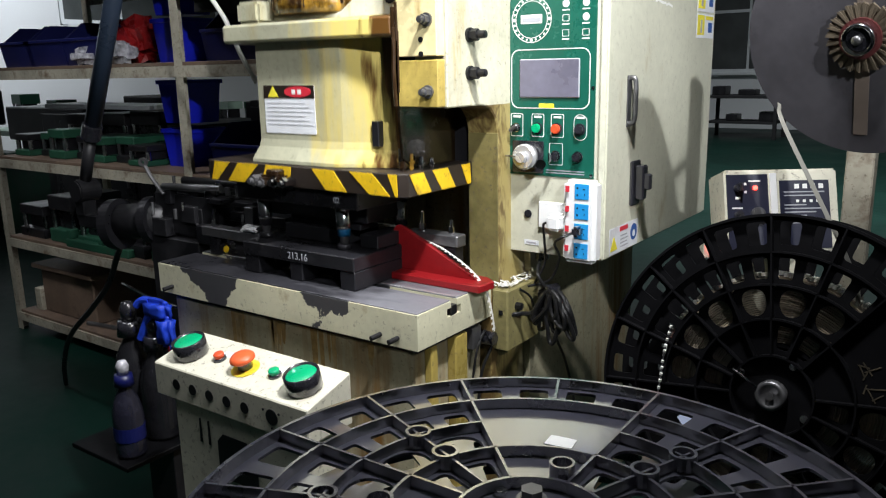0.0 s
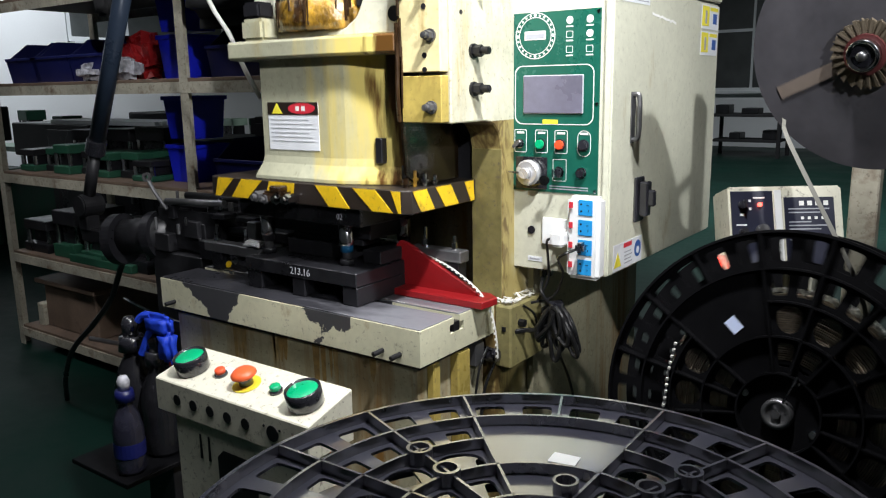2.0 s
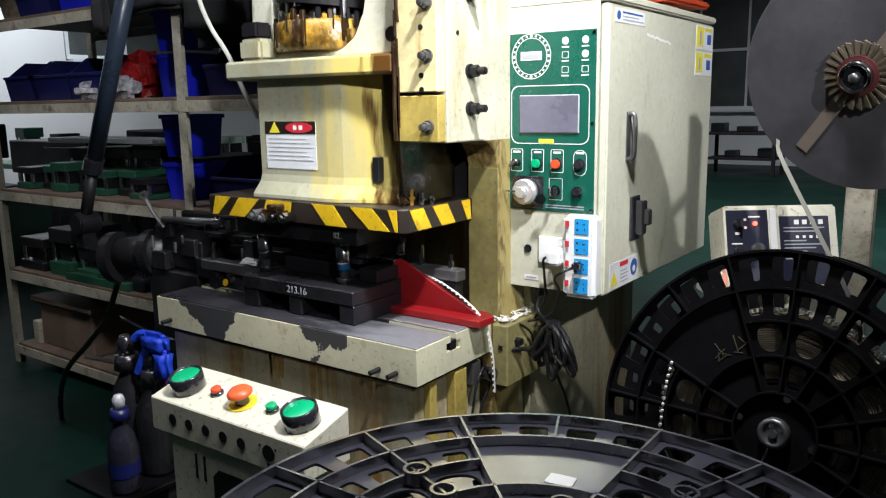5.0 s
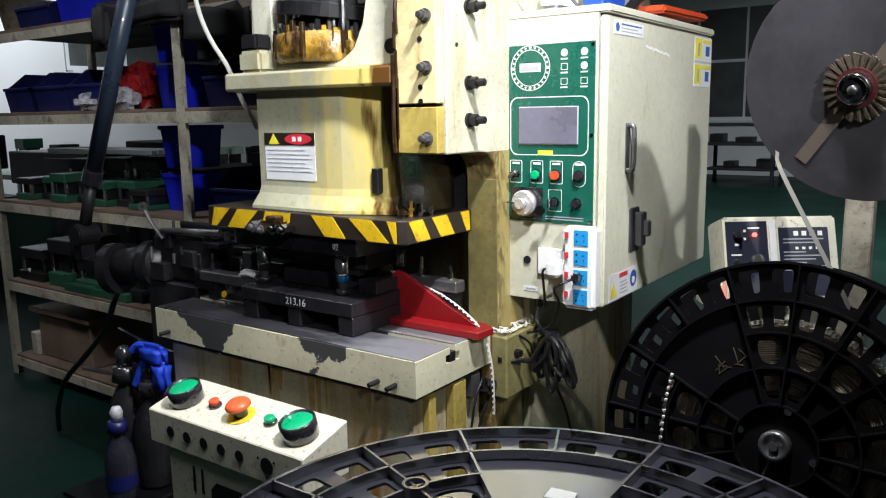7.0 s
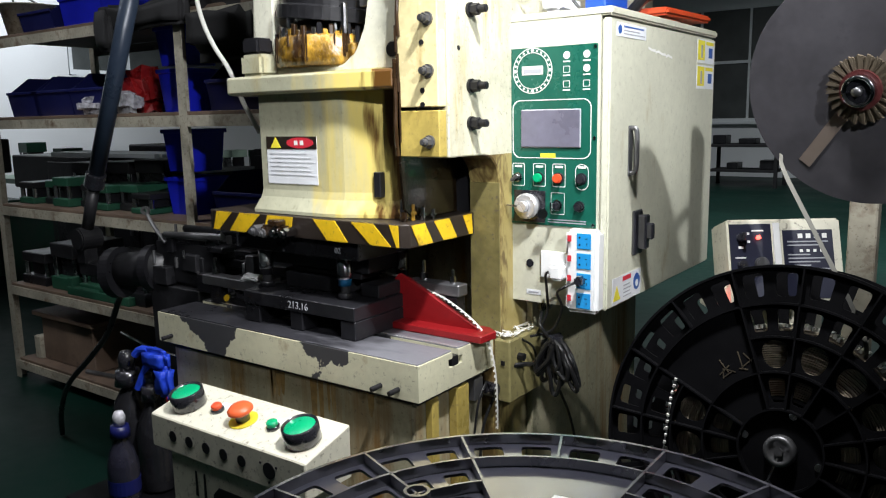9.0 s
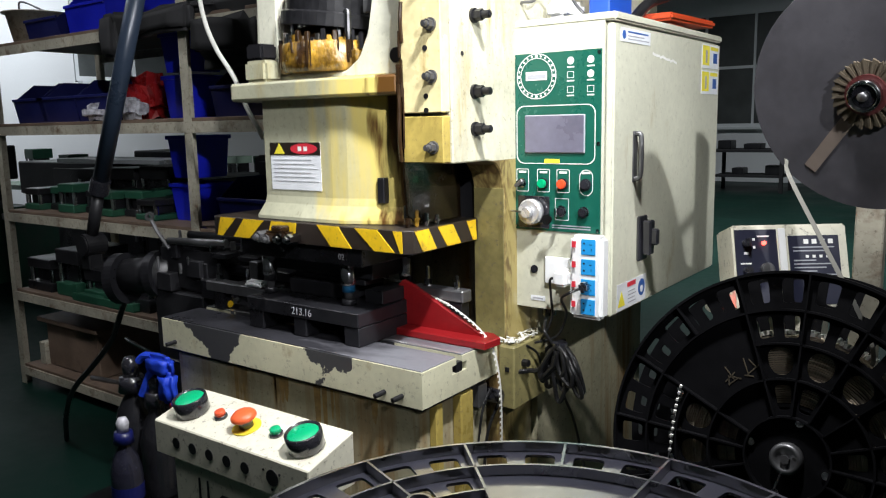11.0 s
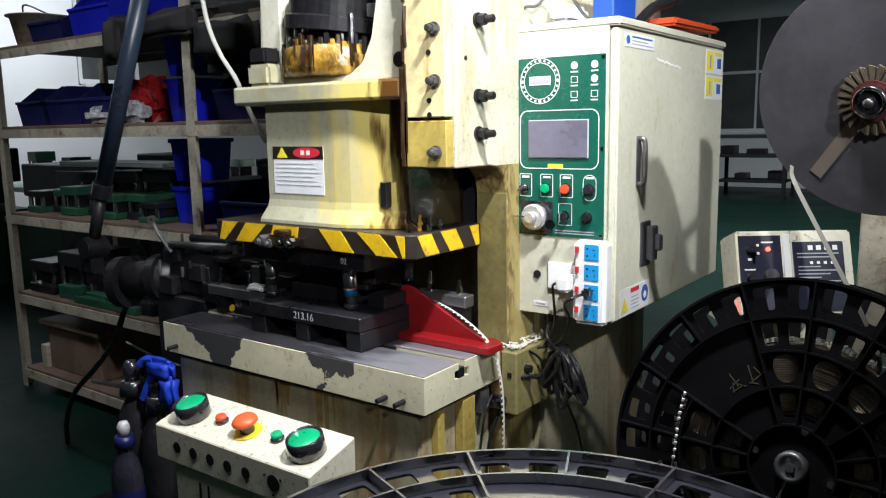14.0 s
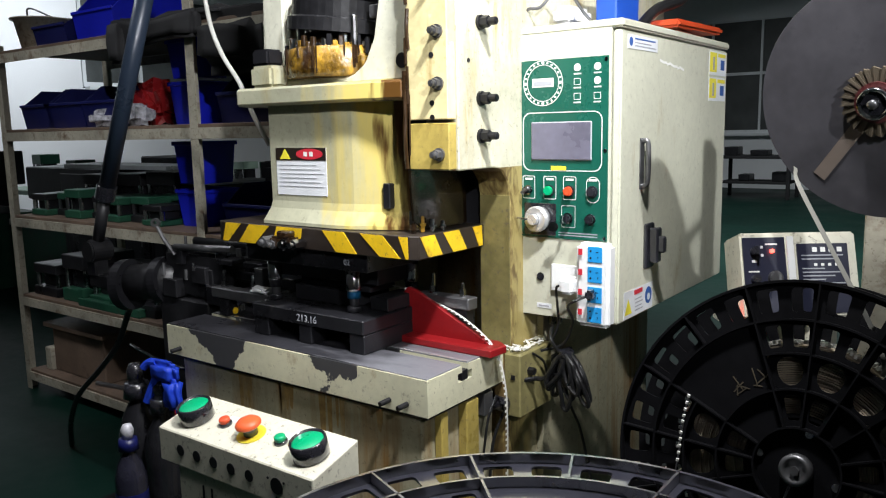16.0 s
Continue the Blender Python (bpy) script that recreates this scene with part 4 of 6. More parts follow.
flat_ring("dial_ring", 0.058, 1.476, 0.0508, 0.0525, WHITE)
flat_ring("dial_ring", 0.058, 1.476, 0.041, 0.0424, WHITE)
for k in range(24):
    a = 2 * math.pi * k / 24
    part("dial_mark", moved(cyl((0, 0, 0), (0, 0, 0.0005), 0.0026 if k % 6 else 0.0038, n=8), pose(0.058 + 0.0466 * math.cos(a), YP - 0.0036, 1.476 + 0.0466 * math.sin(a), 90)), WHITE, panel)
flat("dial_display", 0.03, 0.086, 1.467, 1.487, WHITE)
flat("dial_display", 0.034, 0.082, 1.470, 1.480, GREYINK, 0.0007)
def outline(x0, x1, z0, z1, w, r, name="outline"):
    pts = []
    for cx, cz, a0 in ((x1 - r, z1 - r, 0), (x0 + r, z1 - r, 90), (x0 + r, z0 + r, 180), (x1 - r, z0 + r, 270)):
        pts += [(cx + r * math.cos(radians(a0 + 15 * k)), cz + r * math.sin(radians(a0 + 15 * k))) for k in range(7)]
    bm = bmesh.new()
    mx, mz = (x0 + x1) / 2, (z0 + z1) / 2
    sx, sz = 1 - 2 * w / (x1 - x0), 1 - 2 * w / (z1 - z0)
    A = [bm.verts.new((x, YP - 0.0036, z)) for x, z in pts]
    B = [bm.verts.new((mx + (x - mx) * sx, YP - 0.0036, mz + (z - mz) * sz)) for x, z in pts]
    C = [bm.verts.new((v.co.x, YP - 0.004, v.co.z)) for v in B]
    D = [bm.verts.new((v.co.x, YP - 0.004, v.co.z)) for v in A]
    for P, Q in ((A, B), (B, C), (C, D), (D, A)):
        for k in range(len(P)):
            j = (k + 1) % len(P)
            bm.faces.new((P[k], P[j], Q[j], Q[k]))
    return part(name, bm, WHITE, panel)


outline(0.004, 0.21, 1.272, 1.409, 0.002, 0.02)
for x in (0.147, 0.197):
    for j, z in enumerate((1.503, 1.472, 1.439)):
        if j == 0 or (j == 1 and x > 0.15):
            part("icon", moved(cyl((0, 0, 0), (0, 0, 0.0005), 0.0085, n=20), pose(x, YP - 0.0036, z + 0.004, 90)), WHITE, panel)
        else:
            outline(x - 0.0085, x + 0.0085, z - 0.004, z + 0.011, 0.0012, 0.002, "icon")
        flat("print_bar", x - 0.009, x + 0.009, z - 0.0115, z - 0.0085, WHITE)
part("screen_bezel", box(0.0285, 0.1855, YP - 0.008, YP - 0.0035, 1.2975, 1.3865, 0.002), GREYINK, panel)
part("screen", box(0.031, 0.183, YP - 0.0088, YP - 0.0082, 1.3, 1.384), SCREEN, panel, "grey touch screen")
flat("logo_bar", 0.08, 0.12, 1.274, 1.284, YELPRINT, 0.0008)
for x in (0.02, 0.077, 0.129, 0.188):
    outline(x - 0.017, x + 0.017, 1.205 if x < 0.15 else 1.2, 1.26, 0.0016, 0.004 if x < 0.15 else 0.016)
    flat("print_bar", x - 0.01, x + 0.01, 1.25, 1.255, WHITE)


def push(name, x, z, r, h, material, ring=BLACKPL):
    part("button_ring", cyl((x, YP - 0.0035, z), (x, YP - 0.009, z), r * 1.25, n=24, bev=0.001), ring, panel)
    return part(name, cyl((x, YP - 0.009, z), (x, YP - 0.009 - h, z), r, n=24, bev=0.002), material, panel)


push("selector", 0.02, 1.226, 0.009, 0.012, BLACKPL, CHROME)
part("selector_lever", moved(box(-0.004, 0.004, -0.012, 0, -0.013, 0.013, 0.002), pose(0.02, YP - 0.015, 1.226, 0, 55, 0)), GREYSTEEL, panel)
push("green_button", 0.077, 1.226, 0.011, 0.01, BTNGREEN)
push("red_button", 0.129, 1.226, 0.011, 0.01, BTNRED)
push("black_button", 0.188, 1.226, 0.011, 0.008, BLACKPL)
part("dial_base", box(0.008, 0.094, YP - 0.006, YP - 0.0035, 1.118, 1.195, 0.002), BLACKPL, panel)
part("dial_knob", join(cyl((0.051, YP - 0.006, 1.158), (0.051, YP - 0.03, 1.158), 0.031, n=32, bev=0.004), cyl((0.051, YP - 0.03, 1.158), (0.051, YP - 0.045, 1.158), 0.014, n=24, bev=0.002)), SATIN, panel, "round satin dial knob", smooth=1)
part("dial_pointer", cyl((0.048, YP - 0.035, 1.158), (0.005, YP - 0.035, 1.16), 0.0025, n=8), CHROME, panel)
for x in (0.126, 0.184):
    push("key_lock", x, 1.162, 0.0105, 0.01, BLACKPL, CHROME)
part("key", join(box(0.1245, 0.1275, YP - 0.04, YP - 0.02, 1.152, 1.172), moved(lathe([(0.009, -0.001), (0.012, -0.001), (0.012, 0.001), (0.009, 0.001)], 20), pose(0.108, YP - 0.045, 1.145, 90, 0, 20))), CHROME, panel, "key with a ring in the lock")
outline(0.108, 0.144, 1.14, 1.192, 0.0012, 0.003)
for k in range(2):
    flat("print_bar", 0.1, 0.2, 1.126 - k * 0.006, 1.1285 - k * 0.006, GREYINK)
for x in (-0.001, 0.218):
    for z in (1.12, 1.32, 1.522):
        part("panel_screw", cyl((x, YP - 0.0032, z), (x, YP - 0.005, z), 0.004, n=12), CHROME, panel)
part("knock_out", cyl((0.051, 0.3957, 1.016), (0.051, 0.39, 1.016), 0.01, n=18, bev=0.002), BLACKPL, cab)
part("type_plate", box(0.04, 0.08, 0.3945, 0.3955, 0.938, 0.95), PAPER, cab)
part("print_bar", box(0.046, 0.074, 0.3938, 0.3944, 0.942, 0.9455), GREYINK, cab)
for y in (0.47, 0.56):
    part("cable_gland", cyl((0.05, y, 0.919), (0.05, y, 0.885), 0.018, n=12), BLACKPL, cab)
part("wall_socket", box(0.082, 0.172, 0.388, 0.3955, 0.985, 1.05, 0.002), WHITEPL, cab, "grimy white wall socket")

# ---- power strip ----
strip = thing("power_strip", (0.206, 0.37, 0.918), "white power strip with four blue sockets", "power strip")
part("case", box(0.165, 0.248, 0.352, 0.3935, 0.918, 1.112, 0.009, 3), WHITEPL, strip)
for k in range(4):
    z = 1.088 - k * 0.0465
    s = part("socket", box(0.197, 0.232, 0.3495, 0.3518, z - 0.018, z + 0.018, 0.0006), BLUEPL, strip, "blue socket face")
    for dx, dz, w, h in ((-0.01, 0.008, 0.004, 0.004), (-0.01, -0.008, 0.004, 0.004), (0.006, 0.006, 0.006, 0.0014), (0.008, -0.006, 0.0014, 0.005)):
        part("slot", box(0.2145 + dx - w / 2, 0.2145 + dx + w / 2, 0.3488, 0.3494, z + dz - h / 2, z + dz + h / 2), BLACKPL, s)
    w = part("rocker_switch", prism([(z - 0.013, 0.3495), (z + 0.013, 0.346), (z + 0.013, 0.3518), (z - 0.013, 0.3518)], "x", 0.174, 0.187), WHITEPL, strip)
    part("switch_lamp", box(0.1755, 0.1855, 0.3455, 0.3462, z - 0.002, z + 0.012), REDPRINT, w, "red rocker face")
charger = thing("charger", (0.15, 0.36, 0.99), "white plug-in charger in the wall socket", "charger")
part("case", box(0.128, 0.164, 0.338, 0.3878, 0.99, 1.028, 0.007, 3), WHITEPL, charger)
plug = thing("black_plug", (0.21, 0.33, 0.99), "black plug with a lead in the strip", "plug")
part("plug_body", box(0.203, 0.222, 0.32, 0.3485, 0.987, 1.01, 0.005, 2), BLACKPL, plug)
part("lead", tube([(0.205, 0.33, 0.995), (0.185, 0.31, 0.985), (0.16, 0.325, 0.965), (0.15, 0.37, 0.92), (0.12, 0.38, 0.86), (0.07, 0.36, 0.84)], 0.0032, 8), BLACKRUB, plug)
part("lead", tube([(0.128, 0.365, 1.005), (0.112, 0.36, 1.0), (0.108, 0.372, 0.96), (0.105, 0.38, 0.9), (0.08, 0.37, 0.84)], 0.0032, 8), BLACKRUB, plug)
# coiled cable under the cabinet
coil = thing("cable_bundle", (0.07, 0.36, 0.69), "tied bundle of black cable hanging below the cabinet", "cable")
r2 = random.Random(7)
for k in range(16):
    w, L, lean = r2.uniform(0.01, 0.02), r2.uniform(0.06, 0.14), r2.uniform(-0.6, 0.5)
    pts = []
    for j in range(13):
        a = 2 * math.pi * j / 12
        u, v = w * math.sin(a), L * (1 - math.cos(a)) / 2
        pts.append((0.142 + u * math.cos(lean) + v * math.sin(lean) + r2.uniform(-0.003, 0.003), 0.355 + 0.012 * math.cos(k * 2.4) + 0.3 * u * (k % 3 - 1), 0.845 - v * math.cos(lean) + u * math.sin(lean) * 0.4))
    part("loop", tube(pts, 0.0055, 8, 4), BLACKRUB, coil)
part("tie", lathe([(0.012, 0), (0.018, 0), (0.018, 0.012), (0.012, 0.012)], 16, Matrix.Translation((0.14, 0.358, 0.84))), BLACKPL, coil)
part("lead", tube([(0.15, 0.36, 0.72), (0.165, 0.39, 0.64), (0.18, 0.42, 0.5)], 0.0035, 7), BLACKRUB, coil)
part("lead", tube([(0.12, 0.36, 0.845), (0.1, 0.355, 0.875), (0.08, 0.4, 0.895), (0.05, 0.47, 0.9)], 0.0045, 7), BLACKRUB, coil)
part("lead", tube([(0.12, 0.36, 0.83), (0.09, 0.35, 0.78), (0.06, 0.345, 0.772), (0.03, 0.31, 0.77)], 0.006, 7), BLACKRUB, coil)

# ---- two-hand control stand ----
stand = thing("two_hand_control", (-0.35, -0.15, 0.0), "off-white two-hand control stand with green palm buttons", "control stand")
SLOPE = math.atan2(0.037, 0.135)
part("sloped_box", prism([(-0.247, 0.62), (-0.247, 0.7), (-0.112, 0.738), (-0.112, 0.62)], "x", -0.608, -0.098, 0.0025), BOXCREAM, stand, "sloped off-white box")
part("pedestal", box(-0.55, -0.12, -0.24, -0.12, 0.02, 0.6195, 0.003), BOXCREAM, stand)
part("foot_plate", box(-0.58, -0.1, -0.3, -0.06, 0.0, 0.0195, 0.002), BLACKSTEEL, stand)
for k in range(6):
    x = -0.527 + k * 0.0595 + (0.026 if k == 5 else 0)
    part("knock_out", cyl((x, -0.2472, 0.66), (x, -0.2485, 0.66), 0.013 if k < 5 else 0.018, n=20), BLACKSTEEL, stand)
for dx, dz in ((-0.024, 0.012), (0.024, 0.012), (0.0, -0.026)):
    part("screw_hole", cyl((-0.205 + dx, -0.2472, 0.66 + dz), (-0.205 + dx, -0.2485, 0.66 + dz), 0.003, n=10), BLACKSTEEL, stand)
for x in (-0.46, -0.43):
    part("key_slot", prism([(x - 0.004, 0.53), (x + 0.004, 0.53), (x + 0.0025, 0.59), (x - 0.0025, 0.59)], "y", -0.2415, -0.2402), BLACKSTEEL, stand)
part("access_hole", prism([(-0.4, 0.46), (-0.4, 0.55), (-0.38, 0.57), (-0.3, 0.57), (-0.27, 0.54), (-0.27, 0.46)], "y", -0.242, -0.2402), BLACKSTEEL, stand)


def on_slope(x, v, h=0.0):
    """A place on the sloped face: v metres up the slope from its front edge."""
    return Matrix.Translation((x, -0.247 + v * math.cos(SLOPE), 0.7 + v * math.sin(SLOPE))) @ Matrix.Rotation(SLOPE, 4, "X") @ Matrix.Translation((0, 0, h))


for x in (-0.534, -0.158):
    v = 0.06
    b = part("palm_button", lathe([(0.001, 0.0005), (0.037, 0.0005), (0.04, 0.004), (0.0395, 0.04), (0.036, 0.042), (0.0345, 0.03), (0.001, 0.03)], 36, on_slope(x, v)), BLACKPL, stand, "green palm button in a black guard ring", smooth=1)
    part("button_cap", lathe([(0.001, 0.0301), (0.034, 0.0301), (0.034, 0.036), (0.031, 0.0385), (0.001, 0.0395)], 36, on_slope(x, v)), BTNGREEN, b, smooth=1)
for x, m in ((-0.443, BTNRED), (-0.258, BTNGREEN)):
    b = part("small_button", lathe([(0.001, 0.0005), (0.0155, 0.0005), (0.0155, 0.006), (0.013, 0.008), (0.001, 0.008)], 24, on_slope(x, 0.068)), BLACKPL, stand, smooth=1)
    part("button_cap", lathe([(0.001, 0.008), (0.0125, 0.008), (0.0125, 0.016), (0.011, 0.018), (0.001, 0.018)], 24, on_slope(x, 0.068)), m, b, smooth=1)
    part("legend_plate", moved(box(-0.014, 0.02, 0.014, 0.032, 0.0003, 0.0008), on_slope(x, 0.068)), PAPER, stand)
e = part("emergency_stop", lathe([(0.001, 0.0006), (0.033, 0.0006), (0.033, 0.003), (0.001, 0.003)], 32, on_slope(-0.349, 0.063)), YELPRINT, stand, "yellow ring under the stop button")
part("collar", cyl(on_slope(-0.349, 0.063, 0.003).translation, on_slope(-0.349, 0.063, 0.024).translation, 0.016, n=24), BLACKPL, e)
part("mushroom", lathe([(0.001, 0.022), (0.022, 0.022), (0.029, 0.027), (0.029, 0.031), (0.024, 0.037), (0.012, 0.04), (0.001, 0.0405)], 32, on_slope(-0.349, 0.063)), BTNORANGE, e, "orange-red mushroom head", smooth=1)

# ---- plastic reels ----
def hole_cell(bm, r0, r1, a0, a1, h0, h1, mr, ma, soft, n=20):
    """A flange cell with a rounded window through it."""
    rm, am, hr, ha = (r0 + r1) / 2, (a0 + a1) / 2, (r1 - r0) / 2, (a1 - a0) / 2
    outer, inner = [], []
    for k in range(n):
        t = 2 * math.pi * (k + 0.5) / n
        c, s = math.cos(t), math.sin(t)
        q = max(abs(c), abs(s))
        outer.append((rm + hr * s / q, am + ha * c / q))
        p = 2 / soft
        inner.append((rm + hr * (1 - mr) * math.copysign(abs(s) ** p, s), am + ha * (1 - ma) * math.copysign(abs(c) ** p, c)))
    ring = lambda pts, h: [bm.verts.new((r * math.cos(a), r * math.sin(a), h)) for r, a in pts]
    A, B, C, D = ring(outer, h1), ring(inner, h1), ring(inner, h0), ring(outer, h0)
    for P, Q in ((A, B), (B, C), (C, D)):
        for k in range(n):
            j = (k + 1) % n
            bm.faces.new((P[k], P[j], Q[j], Q[k]))


def plain_cell(bm, r0, r1, a0, a1, h0, h1, n=6):
    for h in (h0, h1):
        lo = [bm.verts.new((r0 * math.cos(a0 + (a1 - a0) * k / n), r0 * math.sin(a0 + (a1 - a0) * k / n), h)) for k in range(n + 1)]
        hi = [bm.verts.new((r1 * math.cos(a0 + (a1 - a0) * k / n), r1 * math.sin(a0 + (a1 - a0) * k / n), h)) for k in range(n + 1)]
        for k in range(n):
            bm.faces.new((lo[k], lo[k + 1], hi[k + 1], hi[k]))


def wall_ring(r, w, h0, h1, n=96):
    return lathe_ring(r - w / 2, r + w / 2, h0, h1, n)


def lathe_ring(r0, r1, h0, h1, n=96):
    bm = bmesh.new()
    rings = [[bm.verts.new((r * math.cos(2 * math.pi * k / n), r * math.sin(2 * math.pi * k / n), h)) for k in range(n)] for r, h in ((r0, h0), (r1, h0), (r1, h1), (r0, h1))]
    for a, b in zip(rings, rings[1:] + rings[:1]):
        for k in range(n):
            bm.faces.new((a[k], a[(k + 1) % n], b[(k + 1) % n], b[k]))
    return bm


R = 0.28
RING = [0.22, 0.42, 0.61, 0.79, 1.0]


def flange(z, up, solid, tight):
    """A flange of 16 sectors: plate with windows, rings and spokes standing up from it. solid: the sectors of its closed fields."""
    bm = bmesh.new()
    h0, h1 = (z, z + 0.003 * up)
    step = 2 * math.pi / 16
    r = [q * R for q in RING]
    for s in range(16):
        a = s * step
        for k in range(2):
            hole_cell(bm, r[3], r[4], a + k * step / 2, a + (k + 1) * step / 2, h0, h1, 0.38, 0.38, 7)
        if s in solid:
            plain_cell(bm, r[1], r[3], a, a + step, h0, h1)
        else:
            for k in range(2):
                hole_cell(bm, r[2], r[3], a + k * step / 2, a + (k + 1) * step / 2, h0, h1, 0.33, 0.4, 7)
            hole_cell(bm, r[1], r[2], a, a + step, h0, h1, 0.2 if tight else 0.16, 0.34 if tight else 0.2, 2.3, 24)
        if s % 4 < 2 or s in solid:
            plain_cell(bm, r[0], r[1], a, a + step, h0, h1)
        else:
            hole_cell(bm, r[0], r[1], a, a + step, h0, h1, 0.34 if tight else 0.25, 0.36 if tight else 0.3, 5)
        plain_cell(bm, 0.012, r[0], a, a + step, h0, h1)
    parts = [bm]
    top = z + 0.014 * up
    for q, wd in ((RING[0], 0.003), (RING[1], 0.003), (RING[3], 0.003), (0.994, 0.004)):
        parts.append(wall_ring(q * R, wd, h1, top))
    ring = bmesh.new()
    for s in range(16):
        if s not in solid:
            for q in (0.605, 0.615):
                for k in range(6):
                    a, b = (s + k / 6) * step, (s + (k + 1) / 6) * step
                    ring.faces.new([ring.verts.new((q * R * math.cos(t), q * R * math.sin(t), h)) for t, h in ((a, h1), (b, h1), (b, top), (a, top))])
            for k in range(6):
                a, b = (s + k / 6) * step, (s + (k + 1) / 6) * step
                ring.faces.new([ring.verts.new((q * R * math.cos(t), q * R * math.sin(t), top)) for t, q in ((a, 0.605), (b, 0.605), (b, 0.615), (a, 0.615))])
    parts.append(ring)
    for s in range(16):
        a = s * step
        inner = 0.79 if (s in solid and (s - 1) % 16 in solid) else 0.22
        m = Matrix.Rotation(a, 4, "Z")
        lo, hi = sorted((h1, top))
        parts.append(moved(box(inner * R, 0.992 * R, -0.0013, 0.0013, lo, hi), m))
    return join(*parts)


def reel(name, m, label, solid, cap, wound, plastic):
    ob = thing(name, None, label, "reel", "plastic reels", m)
    part("flange", flange(0.0, 1, solid, cap), plastic, ob, "black plastic flange with windows, rings and spokes")
    part("flange", flange(-0.058, -1, (), cap), plastic, ob)
    part("core", lathe_ring(0.075, 0.08, -0.058, -0.0005, 48), plastic, ob)
    if wound:
        part("wound_strip", join(*[lathe_ring(0.081 + k * 0.0034, 0.0832 + k * 0.0034, -0.056 + 0.002 * (k % 3), -0.004 - 0.0012 * (k % 4), 72) for k in range(int((wound * R - 0.081) / 0.0034))]), WOUND, ob, "strip wound up in layers between paper", "stuff")
        rim = random.Random(17)
        part("terminal_edge", join(*[moved(box(0.0, 0.006, -0.0022, 0.0022, rim.uniform(-0.05, -0.03), rim.uniform(-0.02, -0.006)), Matrix.Rotation(2 * math.pi * k / 150, 4, "Z") @ Matrix.Translation((wound * R + rim.uniform(-0.002, 0.001), 0, 0))) for k in range(150)]), SILVER, ob, "bright outermost turn of stamped terminals", "stuff")
    for s in range(1, 16, 2):
        if s in solid or cap:
            continue
        for q in (0.61, 0.44):
            part("boss", moved(lathe_ring(0.0095, 0.0125, 0.003, 0.017, 20), Matrix.Rotation(2 * math.pi * s / 16, 4, "Z") @ Matrix.Translation((q * R, 0, 0))), plastic, ob)
    for s in (2, 6, 10, 14):
        part("rivet", moved(cyl((0, 0, 0.003), (0, 0, 0.008), 0.006, n=12, bev=0.001), Matrix.Rotation(2 * math.pi * (s + 0.5) / 16, 4, "Z") @ Matrix.Translation((0.2 * R, 0, 0))), CHROME, ob)
    if cap:
        part("hub_cap", lathe([(0.001, 0.003), (0.0235, 0.003), (0.0235, 0.015), (0.021, 0.019), (0.016, 0.019), (0.014, 0.016), (0.001, 0.016)], 32), GREYSTEEL, ob, "grey steel hub cap", smooth=1)
        part("hub_screw", lathe([(0.001, 0.0165), (0.007, 0.0165), (0.007, 0.021), (0.001, 0.021)], 6), GREYSTEEL, ob)
        part("pin", tube([(0.012, 0.019, 0.018), (0.026, 0.039, 0.02), (0.036, 0.056, 0.016)], 0.002, 6), CHROME, ob, "bright cotter pin")
    else:
        part("hub", lathe([(0.001, 0.003), (0.03, 0.003), (0.03, 0.01), (0.016, 0.012), (0.012, 0.03), (0.001, 0.032)], 24), GREYSTEEL, ob)
        part("hub_nut", lathe([(0.001, 0.03), (0.009, 0.03), (0.009, 0.038), (0.001, 0.038)], 6), GREYSTEEL, ob, "steel hub nut")
    return ob


near = reel("plastic_reel", Matrix.Translation((0.722, -0.795, 1.018)) @ Matrix.Rotation(radians(0.4), 4, "Z"), "black plastic reel lying flat with a white label", (4, 5), False, 0, LITREELPL)
part("paper_label", moved(rough_up(box(-0.013, 0.013, -0.01, 0.01, 0.0036, 0.0042), 2, 0.0007, 60), Matrix.Rotation(radians(108), 4, "Z") @ Matrix.Translation((0.148, 0.0, 0)) @ Matrix.Rotation(radians(-100), 4, "Z")), WHITEPL, near, "small white paper label")
part("boss", moved(lathe_ring(0.0085, 0.011, 0.003, 0.022, 24), Matrix.Rotation(radians(99), 4, "Z") @ Matrix.Translation((0.077, 0, 0))), LITREELPL, near)
table = thing("reel_stand", (0.722, -0.795, 0.0), "dark steel pedestal under the flat reel", "reel stand")
part("column", cyl((0.722, -0.795, 0.02), (0.722, -0.795, 0.9), 0.03, n=20), BLACKSTEEL, table)
part("turntable", cyl((0.722, -0.795, 0.9), (0.722, -0.795, 0.944), 0.09, n=32, bev=0.003), BLACKSTEEL, table)
part("foot_plate", cyl((0.722, -0.795, 0.0), (0.722, -0.795, 0.0195), 0.2, n=32, bev=0.003), BLACKSTEEL, table)


def facing(c, a, b):
    """A pose at c whose z looks along azimuth a (from -y towards +x) and b degrees up; x stays level."""
    a, b = radians(a), radians(b)
    n = Vector((math.sin(a) * math.cos(b), -math.cos(a) * math.cos(b), math.sin(b)))
    x = Vector((0, 0, 1)).cross(n).normalized()
    y = n.cross(x)
    return Matrix.Translation(c) @ Matrix((x, y, n)).transposed().to_4x4()


